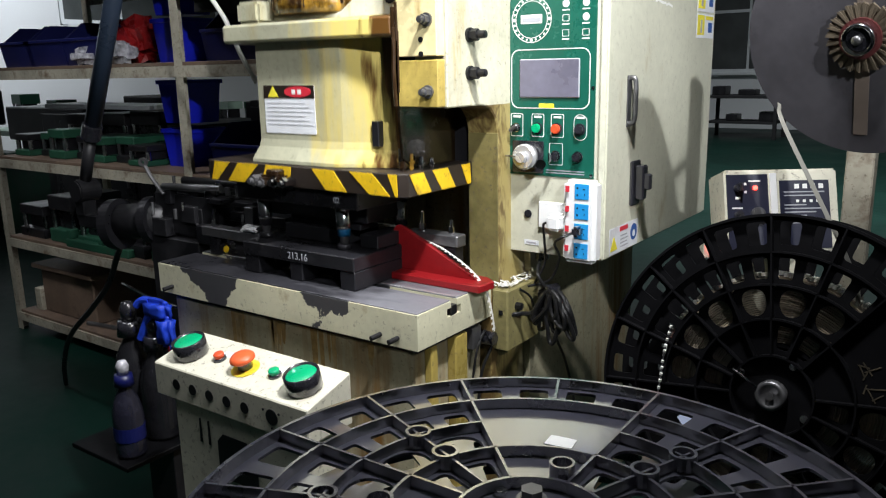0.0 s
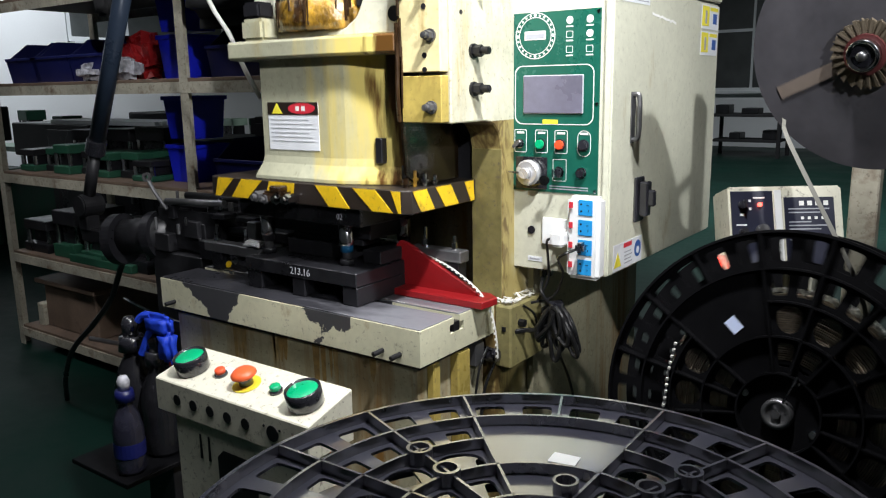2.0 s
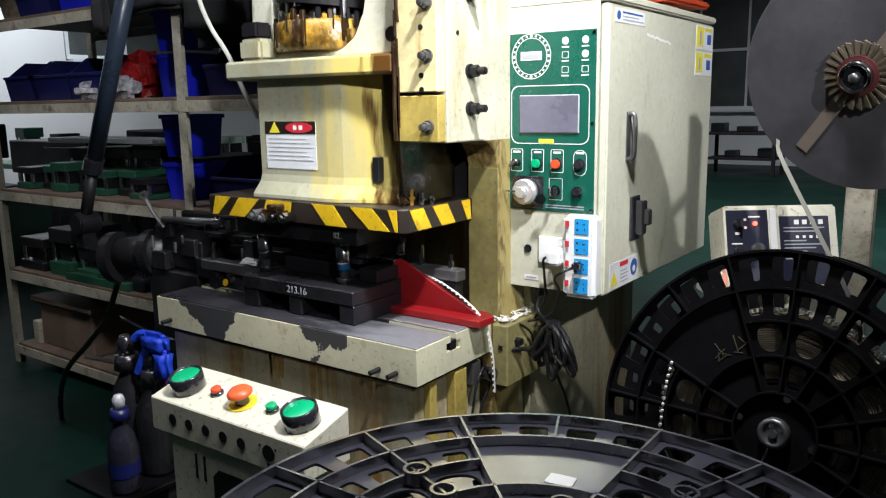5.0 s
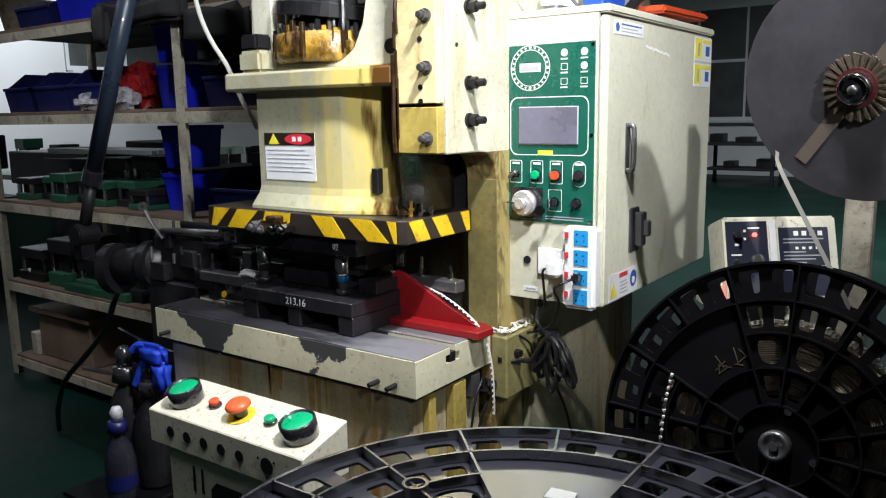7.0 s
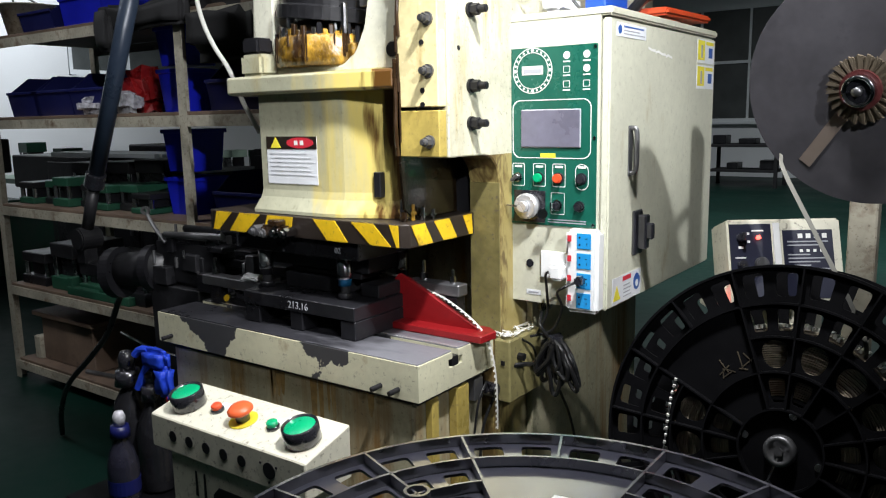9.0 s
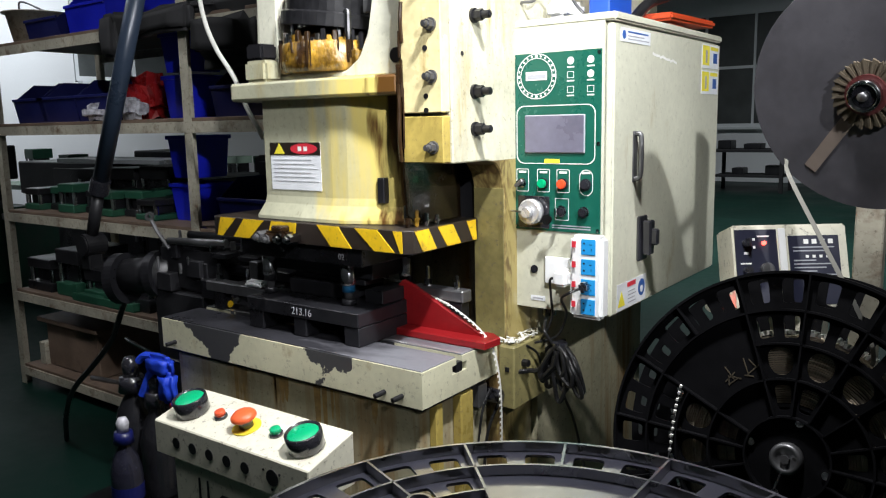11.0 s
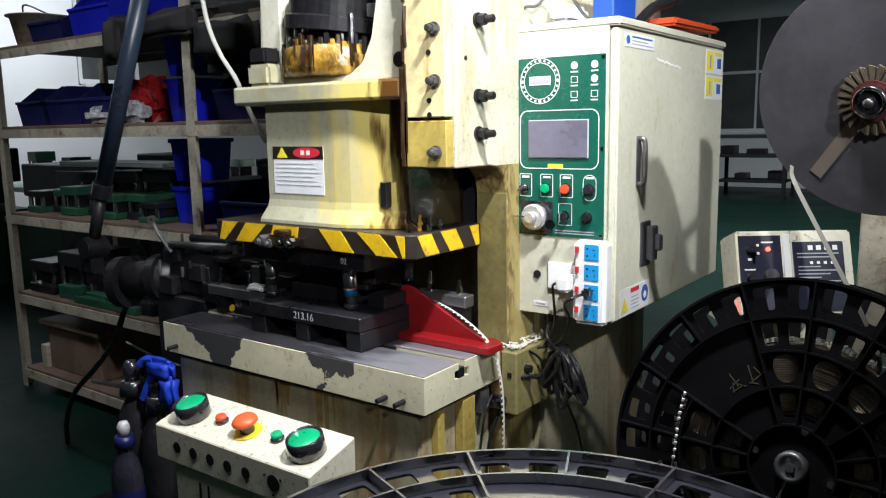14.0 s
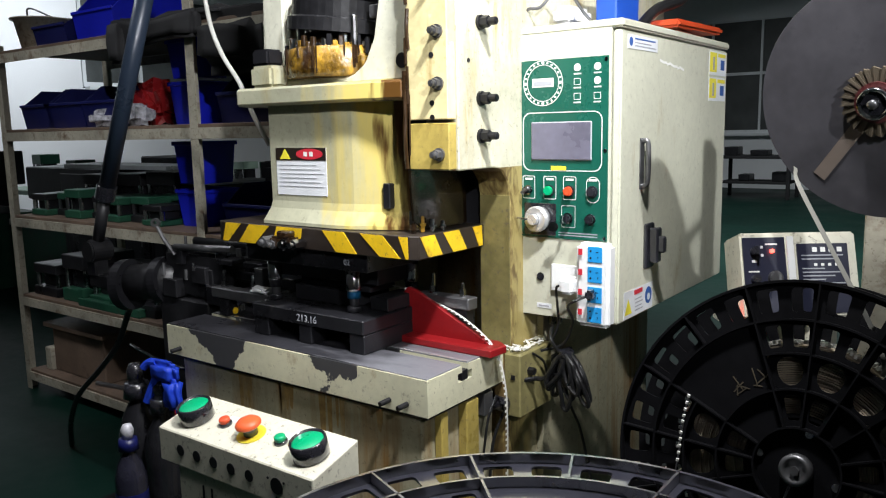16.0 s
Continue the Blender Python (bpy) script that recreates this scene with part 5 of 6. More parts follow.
REEL_AT = facing((0.74, -0.061, 0.867), -3.6, 10.9)
DISC_AT = facing((0.79, 0.14, 1.405), -14, -13)
# the upright reel takes the shaded copy of the plastic
far_reel = reel("plastic_reel", REEL_AT, "black plastic reel upright on an axle, taking up strip", (4, 5, 12, 13), True, 0.66, SHADEDPL)
part("paper_label", moved(box(-0.0095, 0.0095, -0.012, 0.012, 0.0036, 0.0042), Matrix.Rotation(radians(112), 4, "Z") @ Matrix.Translation((0.147, 0.0, 0)) @ Matrix.Rotation(radians(-75), 4, "Z")), mat("blue_white_label", (0.62, 0.7, 0.95), 0.4, 0, 0.1, 20, 0), far_reel, "small blue-white label")
# two handwritten marks on the other closed field
for u, v, a, n in ((-0.022, 0.0, 20, 0.011), (-0.02, 0.006, 100, 0.012), (-0.026, -0.004, 65, 0.008), (-0.014, -0.004, 140, 0.009), (-0.02, -0.008, 10, 0.01), (0.008, 0.004, 80, 0.014), (0.016, -0.004, 15, 0.012), (0.02, 0.004, 110, 0.009), (0.006, -0.01, 150, 0.007)):
    part("chalk_mark", moved(box(-n, n, -0.0009, 0.0009, 0.0036, 0.0041), Matrix.Rotation(radians(283), 4, "Z") @ Matrix.Translation((0.14, 0, 0)) @ Matrix.Rotation(radians(-90), 4, "Z") @ Matrix.Translation((u, v, 0)) @ Matrix.Rotation(radians(a), 4, "Z")), CHALK, far_reel)

# frame that carries the upright reel and the disc
rack = thing("reel_rack", (0.75, 0.3, 0.0), "cream square-tube rack that carries the reels", "rack")
part("axle", cyl((0.7445, 0.012, 0.853), (0.755, 0.29, 0.8), 0.012, n=16), GREYSTEEL, rack)
part("post", box(0.742, 0.792, 0.41, 0.46, 0.0, 1.62, 0.003), SHELFPAINT, rack, "cream square post")
part("cross_arm", box(0.73, 0.79, 0.25, 0.409, 0.78, 0.82, 0.003), CREAM, rack)
part("disc_arm", cyl((0.795, 0.15, 1.405), (0.78, 0.41, 1.46), 0.012, n=16), GREYSTEEL, rack)
part("foot", box(0.6, 1.1, 0.36, 0.52, 0.0, 0.04, 0.003), CREAM, rack)

# ---- grey disc with felt hub ----
disc = thing("paper_reel_disc", None, "dark grey fibre disc with a worn felt hub", "reel disc", "", DISC_AT)
part("plate", lathe([(0.001, -0.002), (0.189, -0.002), (0.19, 0.0), (0.189, 0.002), (0.001, 0.002)], 96), DISCGREY, disc)
part("rear_plate", lathe([(0.001, -0.05), (0.178, -0.05), (0.178, -0.046), (0.001, -0.046)], 64), DISCGREY, disc)
part("paper_roll", lathe_ring(0.03, 0.12, -0.045, -0.003, 48), RIBBON, disc)
for a in (-91.7, 88.3):
    part("tape_strip", moved(box(0.05, 0.158, -0.011, 0.011, 0.0024, 0.0034), Matrix.Rotation(radians(a), 4, "Z")), TAPE, disc, "strip of brown paper tape")
for k in range(72):
    part("felt_tuft", moved(prism([(0.03, -0.0018), (0.05 + 0.004 * (k % 4) / 3, -0.0024), (0.0512 + 0.004 * (k % 3) / 2, 0.0022), (0.03, 0.0018)], "z", 0.006, 0.0095 + 0.0012 * (k % 3)), Matrix.Rotation(2 * math.pi * k / 72, 4, "Z") @ Matrix.Rotation(radians(3 * (k % 3 - 1)), 4, "X")), FELT, disc)
part("felt_backing", lathe([(0.001, 0.0025), (0.046, 0.0025), (0.046, 0.006), (0.001, 0.006)], 32), FELT, disc)
part("red_ring", lathe_ring(0.024, 0.032, 0.01, 0.016, 40), RIMRED, disc)
part("chrome_hub", lathe([(0.001, 0.012), (0.0255, 0.012), (0.0255, 0.024), (0.024, 0.027), (0.0205, 0.027), (0.0185, 0.022), (0.001, 0.021)], 36), CHROME, disc, "round chrome hub with a dark cup", smooth=1)
part("hub_cup", lathe([(0.001, 0.0225), (0.018, 0.0225), (0.018, 0.0235), (0.001, 0.0235)], 32), BLACKPL, disc)
part("hub_screw", lathe([(0.001, 0.0238), (0.0075, 0.0238), (0.0075, 0.031), (0.001, 0.032)], 20), GREYSTEEL, disc, smooth=1)


def ribbon(pts, w, t=0.0005):
    path = smooth_path(pts, 5)
    bm = bmesh.new()
    rows = []
    for i, p in enumerate(path):
        d = (path[min(i + 1, len(path) - 1)] - path[max(i - 1, 0)]).normalized()
        s = Vector((0.55, -0.8, 0.1)).cross(d).normalized() * w / 2
        u = d.cross(s).normalized() * t
        rows.append([bm.verts.new(p + s), bm.verts.new(p - s), bm.verts.new(p - s + u), bm.verts.new(p + s + u)])
    for a, b in zip(rows, rows[1:]):
        for k in range(4):
            bm.faces.new((a[k], a[(k + 1) % 4], b[(k + 1) % 4], b[k]))
    bm.faces.new(rows[0]), bm.faces.new(rows[-1])
    return bm


solo("paper_ribbon", ribbon([(0.69, 0.06, 1.305), (0.705, 0.02, 1.28), (0.762, 0.0, 1.182), (0.815, -0.01, 1.087), (0.838, -0.02, 1.03), (0.83, -0.03, 1.0)], 0.0068), RIBBON, "taut grey paper ribbon running to the reel", "ribbon")

tail = thing("strip_tail", (0.56, -0.07, 0.8), "loose bright end of the terminal strip at the reel", "strip end")
TAIL = [(0.573, -0.056, 0.946), (0.568, -0.062, 0.914), (0.566, -0.067, 0.887), (0.565, -0.073, 0.855), (0.562, -0.08, 0.819)]
part("carrier", tube(TAIL, 0.0012, 6), GREYSTEEL, tail)
for i, p in enumerate(smooth_path(TAIL, 3)):
    if i % 6 != 5:
        part("terminal", moved(box(-0.0024, 0.0024, -0.0015, 0.0015, -0.0028, 0.0028, 0.0008), Matrix.Translation(p) @ pose(0, 0, 0, 0, 12, 0)), SILVER, tail)

# ---- feeder control box behind the reel ----
fb = thing("feeder_control_box", (0.56, 0.64, 0.0), "pale metal control box with navy printed panels", "control box")
FB = Matrix.Translation((0.578, 0.675, 1.035)) @ Matrix.Rotation(radians(35.7), 4, "Z") @ Matrix.Rotation(radians(-18), 4, "X")
part("case", moved(box(-0.134, 0.134, 0.0, 0.11, -0.11, 0.09, 0.005, 2), FB), BOXCREAM, fb)
part("pedestal", box(0.5, 0.64, 0.68, 0.82, 0.0, 0.91, 0.004), BOXCREAM, fb)
part("panel", moved(box(-0.13, -0.032, -0.003, -0.0005, -0.1, 0.078), FB), NAVY, fb, "navy panel with a glowing red lamp")
part("frame_bar", moved(box(-0.028, -0.012, -0.006, -0.0005, -0.1, 0.08, 0.001), FB), WHITEPL, fb)
part("panel", moved(box(-0.005, 0.112, -0.003, -0.0005, -0.1, 0.062), FB), NAVY, fb, "navy panel with rows of print")
lamp = part("pilot_lamp", moved(cyl((-0.064, -0.003, 0.045), (-0.064, -0.012, 0.045), 0.005, n=20, bev=0.002), FB), LEDRED, fb, "lit red pilot lamp")
part("rocker_switch", moved(box(-0.01, 0.01, -0.006, 0.006, -0.012, 0.012, 0.002), pose(0.45, 0.58, 0.942, 0, 0, 36)), LEDRED, fb, "lit red rocker switch")
part("switch_bracket", moved(box(-0.02, 0.03, 0.0062, 0.06, -0.03, 0.02, 0.002), pose(0.45, 0.58, 0.942, 0, 0, 36)), BOXCREAM, fb)
part("toggle", moved(join(cyl((-0.105, -0.003, 0.045), (-0.105, -0.018, 0.045), 0.01, n=16, bev=0.002), box(-0.108, -0.102, -0.03, -0.018, 0.035, 0.055, 0.001)), FB), BLACKPL, fb)
part("knob", moved(cyl((-0.107, -0.003, -0.02), (-0.107, -0.022, -0.02), 0.01, n=20, bev=0.002), FB), BLACKPL, fb)
part("knob", moved(cyl((-0.062, -0.003, -0.018), (-0.062, -0.02, -0.018), 0.016, n=24, bev=0.003), FB), GREYSTEEL, fb)
for x, z in ((-0.086, 0.055), (-0.086, 0.036), (-0.102, 0.022), (-0.108, 0.022)):
    part("print_bar", moved(box(x - 0.003, x + 0.003, -0.0042, -0.0034, z - 0.003, z + 0.003), FB), WHITE, fb)
part("print_bar", moved(box(-0.078, -0.05, -0.0042, -0.0034, 0.06, 0.0635), FB), WHITE, fb)
part("print_bar", moved(box(-0.12, -0.095, -0.0042, -0.0034, -0.004, -0.0005), FB), WHITE, fb)
for k in range(4):
    part("print_bar", moved(box(0.03 + k * 0.019, 0.041 + k * 0.019, -0.0042, -0.0034, 0.042, 0.053), FB), WHITE, fb)
    part("print_bar", moved(box(0.032 + k * 0.016, 0.039 + k * 0.016, -0.0042, -0.0034, 0.009, 0.0155), FB), WHITE, fb)
for k in range(8):
    z = 0.034 - k * 0.0085 - (0.014 if k > 1 else 0)
    part("print_bar", moved(box(0.004, 0.1 - 0.022 * (k % 3), -0.0042, -0.0034, z - 0.0015, z + 0.0015), FB), GREYINK, fb)

# ---- things on the cabinet ----
solo("blue_box", box(0.1, 0.155, 0.58, 0.72, 1.6075, 1.74, 0.004), mat("deep_blue_card", (0.012, 0.07, 0.42), 0.45, 0, 0.15, 8, 0.03), "bright blue box standing on the cabinet", "box")
solo("white_case", box(0.02, 0.075, 0.5, 0.62, 1.6185, 1.665, 0.012, 3), WHITEPL, "small white case on a dark tray", "case")
solo("dark_tray", box(0.0, 0.09, 0.47, 0.65, 1.6075, 1.618, 0.003), BLACKPL, "dark flat tray on the cabinet", "tray")
solo("orange_tray", join(moved(box(0.0, 0.12, 0.0, 0.42, 0.0, 0.02, 0.006, 2), pose(0.14, 0.72, 1.617, 2, 0, 3)), box(0.17, 0.23, 0.78, 0.9, 1.6075, 1.6175)), ORANGE, "orange-red tray lying on the cabinet", "tray")
solo("thin_cable", tube([(-0.03, 0.45, 1.62), (0.0, 0.42, 1.65), (0.03, 0.43, 1.655), (0.06, 0.45, 1.69), (0.09, 0.47, 1.68), (0.11, 0.5, 1.64), (0.13, 0.52, 1.612)], 0.004, 8), GREYSTEEL, "thin grey cable lying in a loop", "cable")
solo("black_hose", tube([(0.2, 0.62, 1.612), (0.21, 0.7, 1.66), (0.23, 0.85, 1.71), (0.2, 1.1, 1.85), (0.1, 1.25, 2.0)], 0.014, 10), BLACKRUB, "black corrugated hose rising from the cabinet", "hose")

# ---- shelf rack ----
shelf = thing("storage_rack", (-2.4, 1.0, 0.0), "dirty steel storage rack with rusty boards", "storage rack")
SX0, SX1, SY0, SY1 = -3.36, -0.95, 0.73, 1.33
LEVELS = [0.1, 0.52, 0.95, 1.4, 1.8]


for x in (SX0, -1.735, SX1):
    for y in (SY0, SY1):
        part("post", join(box(x - 0.025, x + 0.025, y - 0.003, y, 0, 1.98 if x > -3 else 1.85), box(x - 0.025, x - 0.022, y, y + 0.05, 0, 1.98 if x > -3 else 1.85)), SHELFPAINT, shelf, "angle-iron post")
for z in LEVELS:
    part("rail", join(box(SX0, SX1, SY0 - 0.006, SY0 - 0.0035, z - 0.045, z), box(SX0, SX1, SY0 - 0.0035, SY0 + 0.03, z - 0.003, z)), SHELFPAINT, shelf)
    part("rail", box(SX0, SX1, SY1 + 0.0035, SY1 + 0.006, z - 0.045, z), SHELFPAINT, shelf)
    part("board", box(SX0 + 0.02, SX1 - 0.02, SY0 + 0.001, SY1 - 0.001, z + 0.0005, z + 0.015, 0.002), SHELFBOARD, shelf, "rusty brown shelf board")


def bin_box(x, y, z, w, d, h, material=BLUEBIN, tilt=0):
    """An open stacking bin with a cut-down front and a rolled rim."""
    b = thing("stacking_bin", (x, y, z), "blue plastic stacking bin on the rack", "bin", "blue bins")
    t = 0.004
    outer = [(-d / 2 * 0.9, 0), (d / 2 * 0.9, 0), (d / 2, h), (-d / 2 * 0.45, h), (-d / 2, h * 0.55)]
    sides = [prism([(y + u, z + v) for u, v in outer], "x", xx, xx + t) for xx in (x - w / 2, x + w / 2 - t)]
    part("side", sides[0], material, b)
    part("side", sides[1], material, b)
    part("base", box(x - w / 2 + t, x + w / 2 - t, y - d / 2 * 0.9, y + d / 2 * 0.9, z + 0.001, z + t), material, b)
    part("back", box(x - w / 2 + t, x + w / 2 - t, y + d / 2 - 2 * t, y + d / 2 - t, z + t, z + h), material, b)
    part("front", prism([(y - d / 2 * 0.9, z + 0.001), (y - d / 2 * 0.9 + t, z + 0.001), (y - d / 2 + t, z + h * 0.55), (y - d / 2, z + h * 0.55)], "x", x - w / 2 + t, x + w / 2 - t), material, b)
    part("rim", box(x - w / 2 - 0.004, x + w / 2 + 0.004, y - d / 2 - 0.006, y - d / 2 + 0.004, z + h * 0.55, z + h * 0.55 + 0.014, 0.002), material, b)
    return b


for x, w in ((-3.13, 0.3), (-2.86, 0.34), (-2.52, 0.32)):
    bin_box(x, 1.0, 1.4155, w, 0.42, 0.2)
bin_box(-2.95, 1.0, 1.8155, 0.3, 0.4, 0.17, BLUEBIN)
bin_box(-2.58, 1.02, 1.8155, 0.34, 0.4, 0.24, BLUETANK)
for k, (z, h) in enumerate(((0.9655, 0.17), (1.1565, 0.19), (1.4155, 0.19), (1.6165, 0.17))):
    b = thing("parts_tub", (-1.985, 0.96, z), "deep blue plastic tub stacked on the rack", "tub", "blue tubs")
    wall = bmesh.new()
    rings = [[wall.verts.new((-1.985 + sx * q, 0.96 + sy * q, zz)) for sx, sy in ((-1, -1), (1, -1), (1, 1), (-1, 1))] for q, zz in ((0.08, z), (0.093, z + h - 0.02), (0.089, z + h - 0.02), (0.076, z + 0.006))]
    for p, q in zip(rings, rings[1:]):
        for c in range(4):
            wall.faces.new((p[c], p[(c + 1) % 4], q[(c + 1) % 4], q[c]))
    wall.faces.new(rings[0]), wall.faces.new(rings[-1])
    part("wall", wall, BLUETANK, b)
    for n in range(4):
        part("rim", moved(box(-0.102, 0.102, 0.093, 0.102, z + h - 0.022, z + h - 0.004, 0.002), Matrix.Translation((-1.985, 0.96, 0)) @ Matrix.Rotation(n * math.pi / 2, 4, "Z")), BLUETANK, b)
for x, z, w in ((-1.5, 1.4155, 0.34), (-1.15, 1.4155, 0.3), (-1.5, 0.9655, 0.34), (-1.15, 0.9655, 0.3)):
    bin_box(x, 1.0, z, w, 0.4, 0.2)
solo("red_bag", rough_up(box(-2.42, -2.2, 0.85, 1.05, 1.4155, 1.62, 0.05, 2), 1, 0.03, 12, 3), REDBAG, "crumpled red plastic bag on the rack", "bag")
solo("clear_bag", rough_up(box(-2.62, -2.42, 0.77, 0.9, 1.4155, 1.5, 0.03, 2), 1, 0.02, 18, 5), CLEARBAG, "crumpled clear plastic bag of parts", "bag")
solo("clear_bag", rough_up(box(-2.3, -2.15, 0.75, 0.85, 1.4155, 1.52, 0.03, 2), 1, 0.02, 18, 8), CLEARBAG, "crumpled clear plastic bag of parts", "bag")
tarp = thing("black_tarpaulin", (-1.8, 1.0, 1.83), "black tarpaulin heaped on the rack top", "tarpaulin")
part("heap", rough_up(box(-2.2, -1.5, 0.72, 1.3, 1.822, 1.86, 0.015, 2), 3, 0.03, 6, 2), BLACKBOARD, tarp, smooth=1)
part("bulge", rough_up(box(-1.66, -1.28, 0.66, 1.28, 1.6, 1.85, 0.07, 3), 3, 0.025, 6, 5), BLACKBOARD, tarp, smooth=1)
part("drape", rough_up(box(-2.15, -1.62, 0.668, 0.712, 1.74, 1.852, 0.015, 2), 3, 0.024, 8, 3), BLACKBOARD, tarp, smooth=1)
part("hanging_fold", rough_up(box(-2.2, -2.1, 0.655, 0.71, 1.67, 1.85, 0.015, 2), 3, 0.02, 9, 4), BLACKBOARD, tarp, smooth=1)
pail = thing("metal_pail", (-3.2, 0.9, 1.8155), "dented pale metal pail on the rack", "pail")
part("pail_body", lathe([(0.001, 0), (0.1, 0), (0.132, 0.155), (0.15, 0.157), (0.15, 0.164), (0.128, 0.164), (0.095, 0.01), (0.001, 0.01)], 28, Matrix.Translation((-3.2, 0.9, 1.8155))), SHELFPAINT, pail, smooth=1)
part("pail_handle", tube([(-3.33, 0.9, 1.975), (-3.2, 0.84, 2.03), (-3.07, 0.9, 1.975)], 0.005, 6), GREYSTEEL, pail)


def die_on_shelf(x, y, z, w, d, h, material, top):
    """A stored die: two shoes with posts between."""
    o = thing("stored_die", (x, y, z), "oily steel die set stored on the rack", "die set", "stored dies")
    part("lower_shoe", box(x - w / 2, x + w / 2, y - d / 2, y + d / 2, z, z + h * 0.28, 0.004), material, o)
    part("die_block", box(x - w * 0.36, x + w * 0.36, y - d * 0.36, y + d * 0.36, z + h * 0.28, z + h * 0.7, 0.004), DARKSTEEL, o)
    part("upper_shoe", box(x - w * 0.48, x + w * 0.48, y - d * 0.48, y + d * 0.48, z + h * 0.7, z + h, 0.004), top, o)
    for sx in (-1, 1):
        part("guide_post", cyl((x + sx * w * 0.42, y - d * 0.42, z + h * 0.28), (x + sx * w * 0.42, y - d * 0.42, z + h * 0.72), 0.012, n=12), CHROME, o)
    return o


rd = random.Random(11)
for i in range(7):
    x = -3.2 + i * 0.17
    die_on_shelf(x, 0.9 + 0.05 * (i % 2), 0.9655, 0.15, 0.22, rd.uniform(0.08, 0.15), DIEGREEN if i % 2 == 0 else DARKSTEEL, DIEGREEN if i % 3 else BLACKSTEEL)
for i in range(4):
    x = -3.1 + i * 0.3
    die_on_shelf(x, 1.16, 0.9655, 0.26, 0.2, rd.uniform(0.16, 0.24), DARKSTEEL if i % 2 else DIEGREEN, BLACKSTEEL)
for i, (x, w, h) in enumerate(((-3.17, 0.24, 0.17), (-2.88, 0.22, 0.24), (-2.6, 0.26, 0.2), (-2.3, 0.26, 0.22), (-2.0, 0.24, 0.18), (-1.7, 0.26, 0.2), (-1.35, 0.3, 0.22))):
    die_on_shelf(x, 0.92, 0.5355, w, 0.3, h, DIEGREEN if i in (1, 2, 4) else DARKSTEEL, BLACKSTEEL)
solo("green_die_plate", join(box(-2.78, -2.25, 0.735, 0.8, 0.5355, 0.575, 0.003), box(-2.78, -2.74, 0.74, 0.79, 0.575, 0.62, 0.003), box(-2.5, -2.46, 0.74, 0.79, 0.575, 0.6, 0.003)), DIEGREEN, "green painted die plate on the rack", "die plate")
solo("cardboard_sheet", moved(box(-0.16, 0.16, -0.13, 0.13, 0.0, 0.006), pose(-1.72, 0.9, 0.56, 3, -4, 12)), CARD, "torn brown cardboard on the rack", "cardboard")
crt = thing("steel_block", (-2.95, 1.0, 0.1155), "heavy dark brown block with a cover plate", "block")
part("block", box(-3.2, -2.7, 0.8, 1.2, 0.1155, 0.36, 0.006), SHELFBOARD, crt)
part("cover_plate", box(-3.24, -2.66, 0.77, 1.23, 0.3605, 0.385, 0.004), SHELFBOARD, crt)
part("side_lug", box(-3.26, -3.2005, 0.78, 0.86, 0.1155, 0.24, 0.004), SHELFPAINT, crt)
solo("steel_bar", cyl((-2.75, 0.78, 0.125), (-2.25, 0.86, 0.125), 0.012, n=10), GREYSTEEL, "loose steel bar on the lower shelf", "bar")
solo("steel_bar", cyl((-2.2, 0.85, 0.125), (-1.8, 0.9, 0.125), 0.01, n=10), GREYSTEEL, "loose steel bar on the lower shelf", "bar")

# ---- feeder and support arm left of the press ----
feed = thing("strip_feeder", (-1.15, 0.3, 0.0), "dark oily strip feeder beside the press", "feeder")
part("stand", box(-1.25, -1.0, 0.2, 0.45, 0.0, 0.86, 0.004), BLACKSTEEL, feed)
part("gear_case", box(-1.24, -0.93, 0.22, 0.44, 0.861, 1.01, 0.012, 2), BLACKSTEEL, feed)
part("drive_shaft", cyl((-1.41, 0.185, 0.885), (-1.2, 0.26, 0.91), 0.06, n=28, bev=0.004), BLACKSTEEL, feed, smooth=1)
part("flange_ring", moved(lathe_ring(0.03, 0.085, 0, 0.035, 36), Matrix.Translation((-1.415, 0.18, 0.88)) @ Vector((0.94, 0.33, 0.1)).to_track_quat("Z", "Y").to_matrix().to_4x4()), DARKSTEEL, feed, "dark ring flange with a bore")
part("collar", moved(lathe_ring(0.058, 0.078, 0, 0.03, 36), Matrix.Translation((-1.28, 0.23, 0.9)) @ Vector((0.94, 0.33, 0.1)).to_track_quat("Z", "Y").to_matrix().to_4x4()), DARKSTEEL, feed)
part("roller", cyl((-1.15, 0.2, 1.025), (-0.92, 0.24, 1.03), 0.011, n=16), GREYSTEEL, feed, smooth=1)
part("roller", cyl((-1.18, 0.3, 1.03), (-0.86, 0.32, 1.03), 0.013, n=16), BLACKSTEEL, feed, smooth=1)
part("lever", join(tube([(-1.15, 0.2, 1.0), (-1.19, 0.19, 1.05), (-1.215, 0.185, 1.092)], 0.0065, 8), moved(lathe_ring(0.006, 0.014, -0.006, 0.006, 16), pose(-1.217, 0.183, 1.1, 90, 0, 30))), GREYSTEEL, feed, "bright release lever")
part("tie_bar", box(-0.95, -0.66, 0.25, 0.3, 0.93, 0.96, 0.003), BLACKSTEEL, feed)
for k in range(5):
    part("feed_bolt", cyl((-0.98 + k * 0.045, 0.24, 1.01), (-0.98 + k * 0.045, 0.24, 1.035 + 0.01 * (k % 2)), 0.008, n=10), CHROME if k % 2 else GREYSTEEL, feed)
rf = random.Random(31)
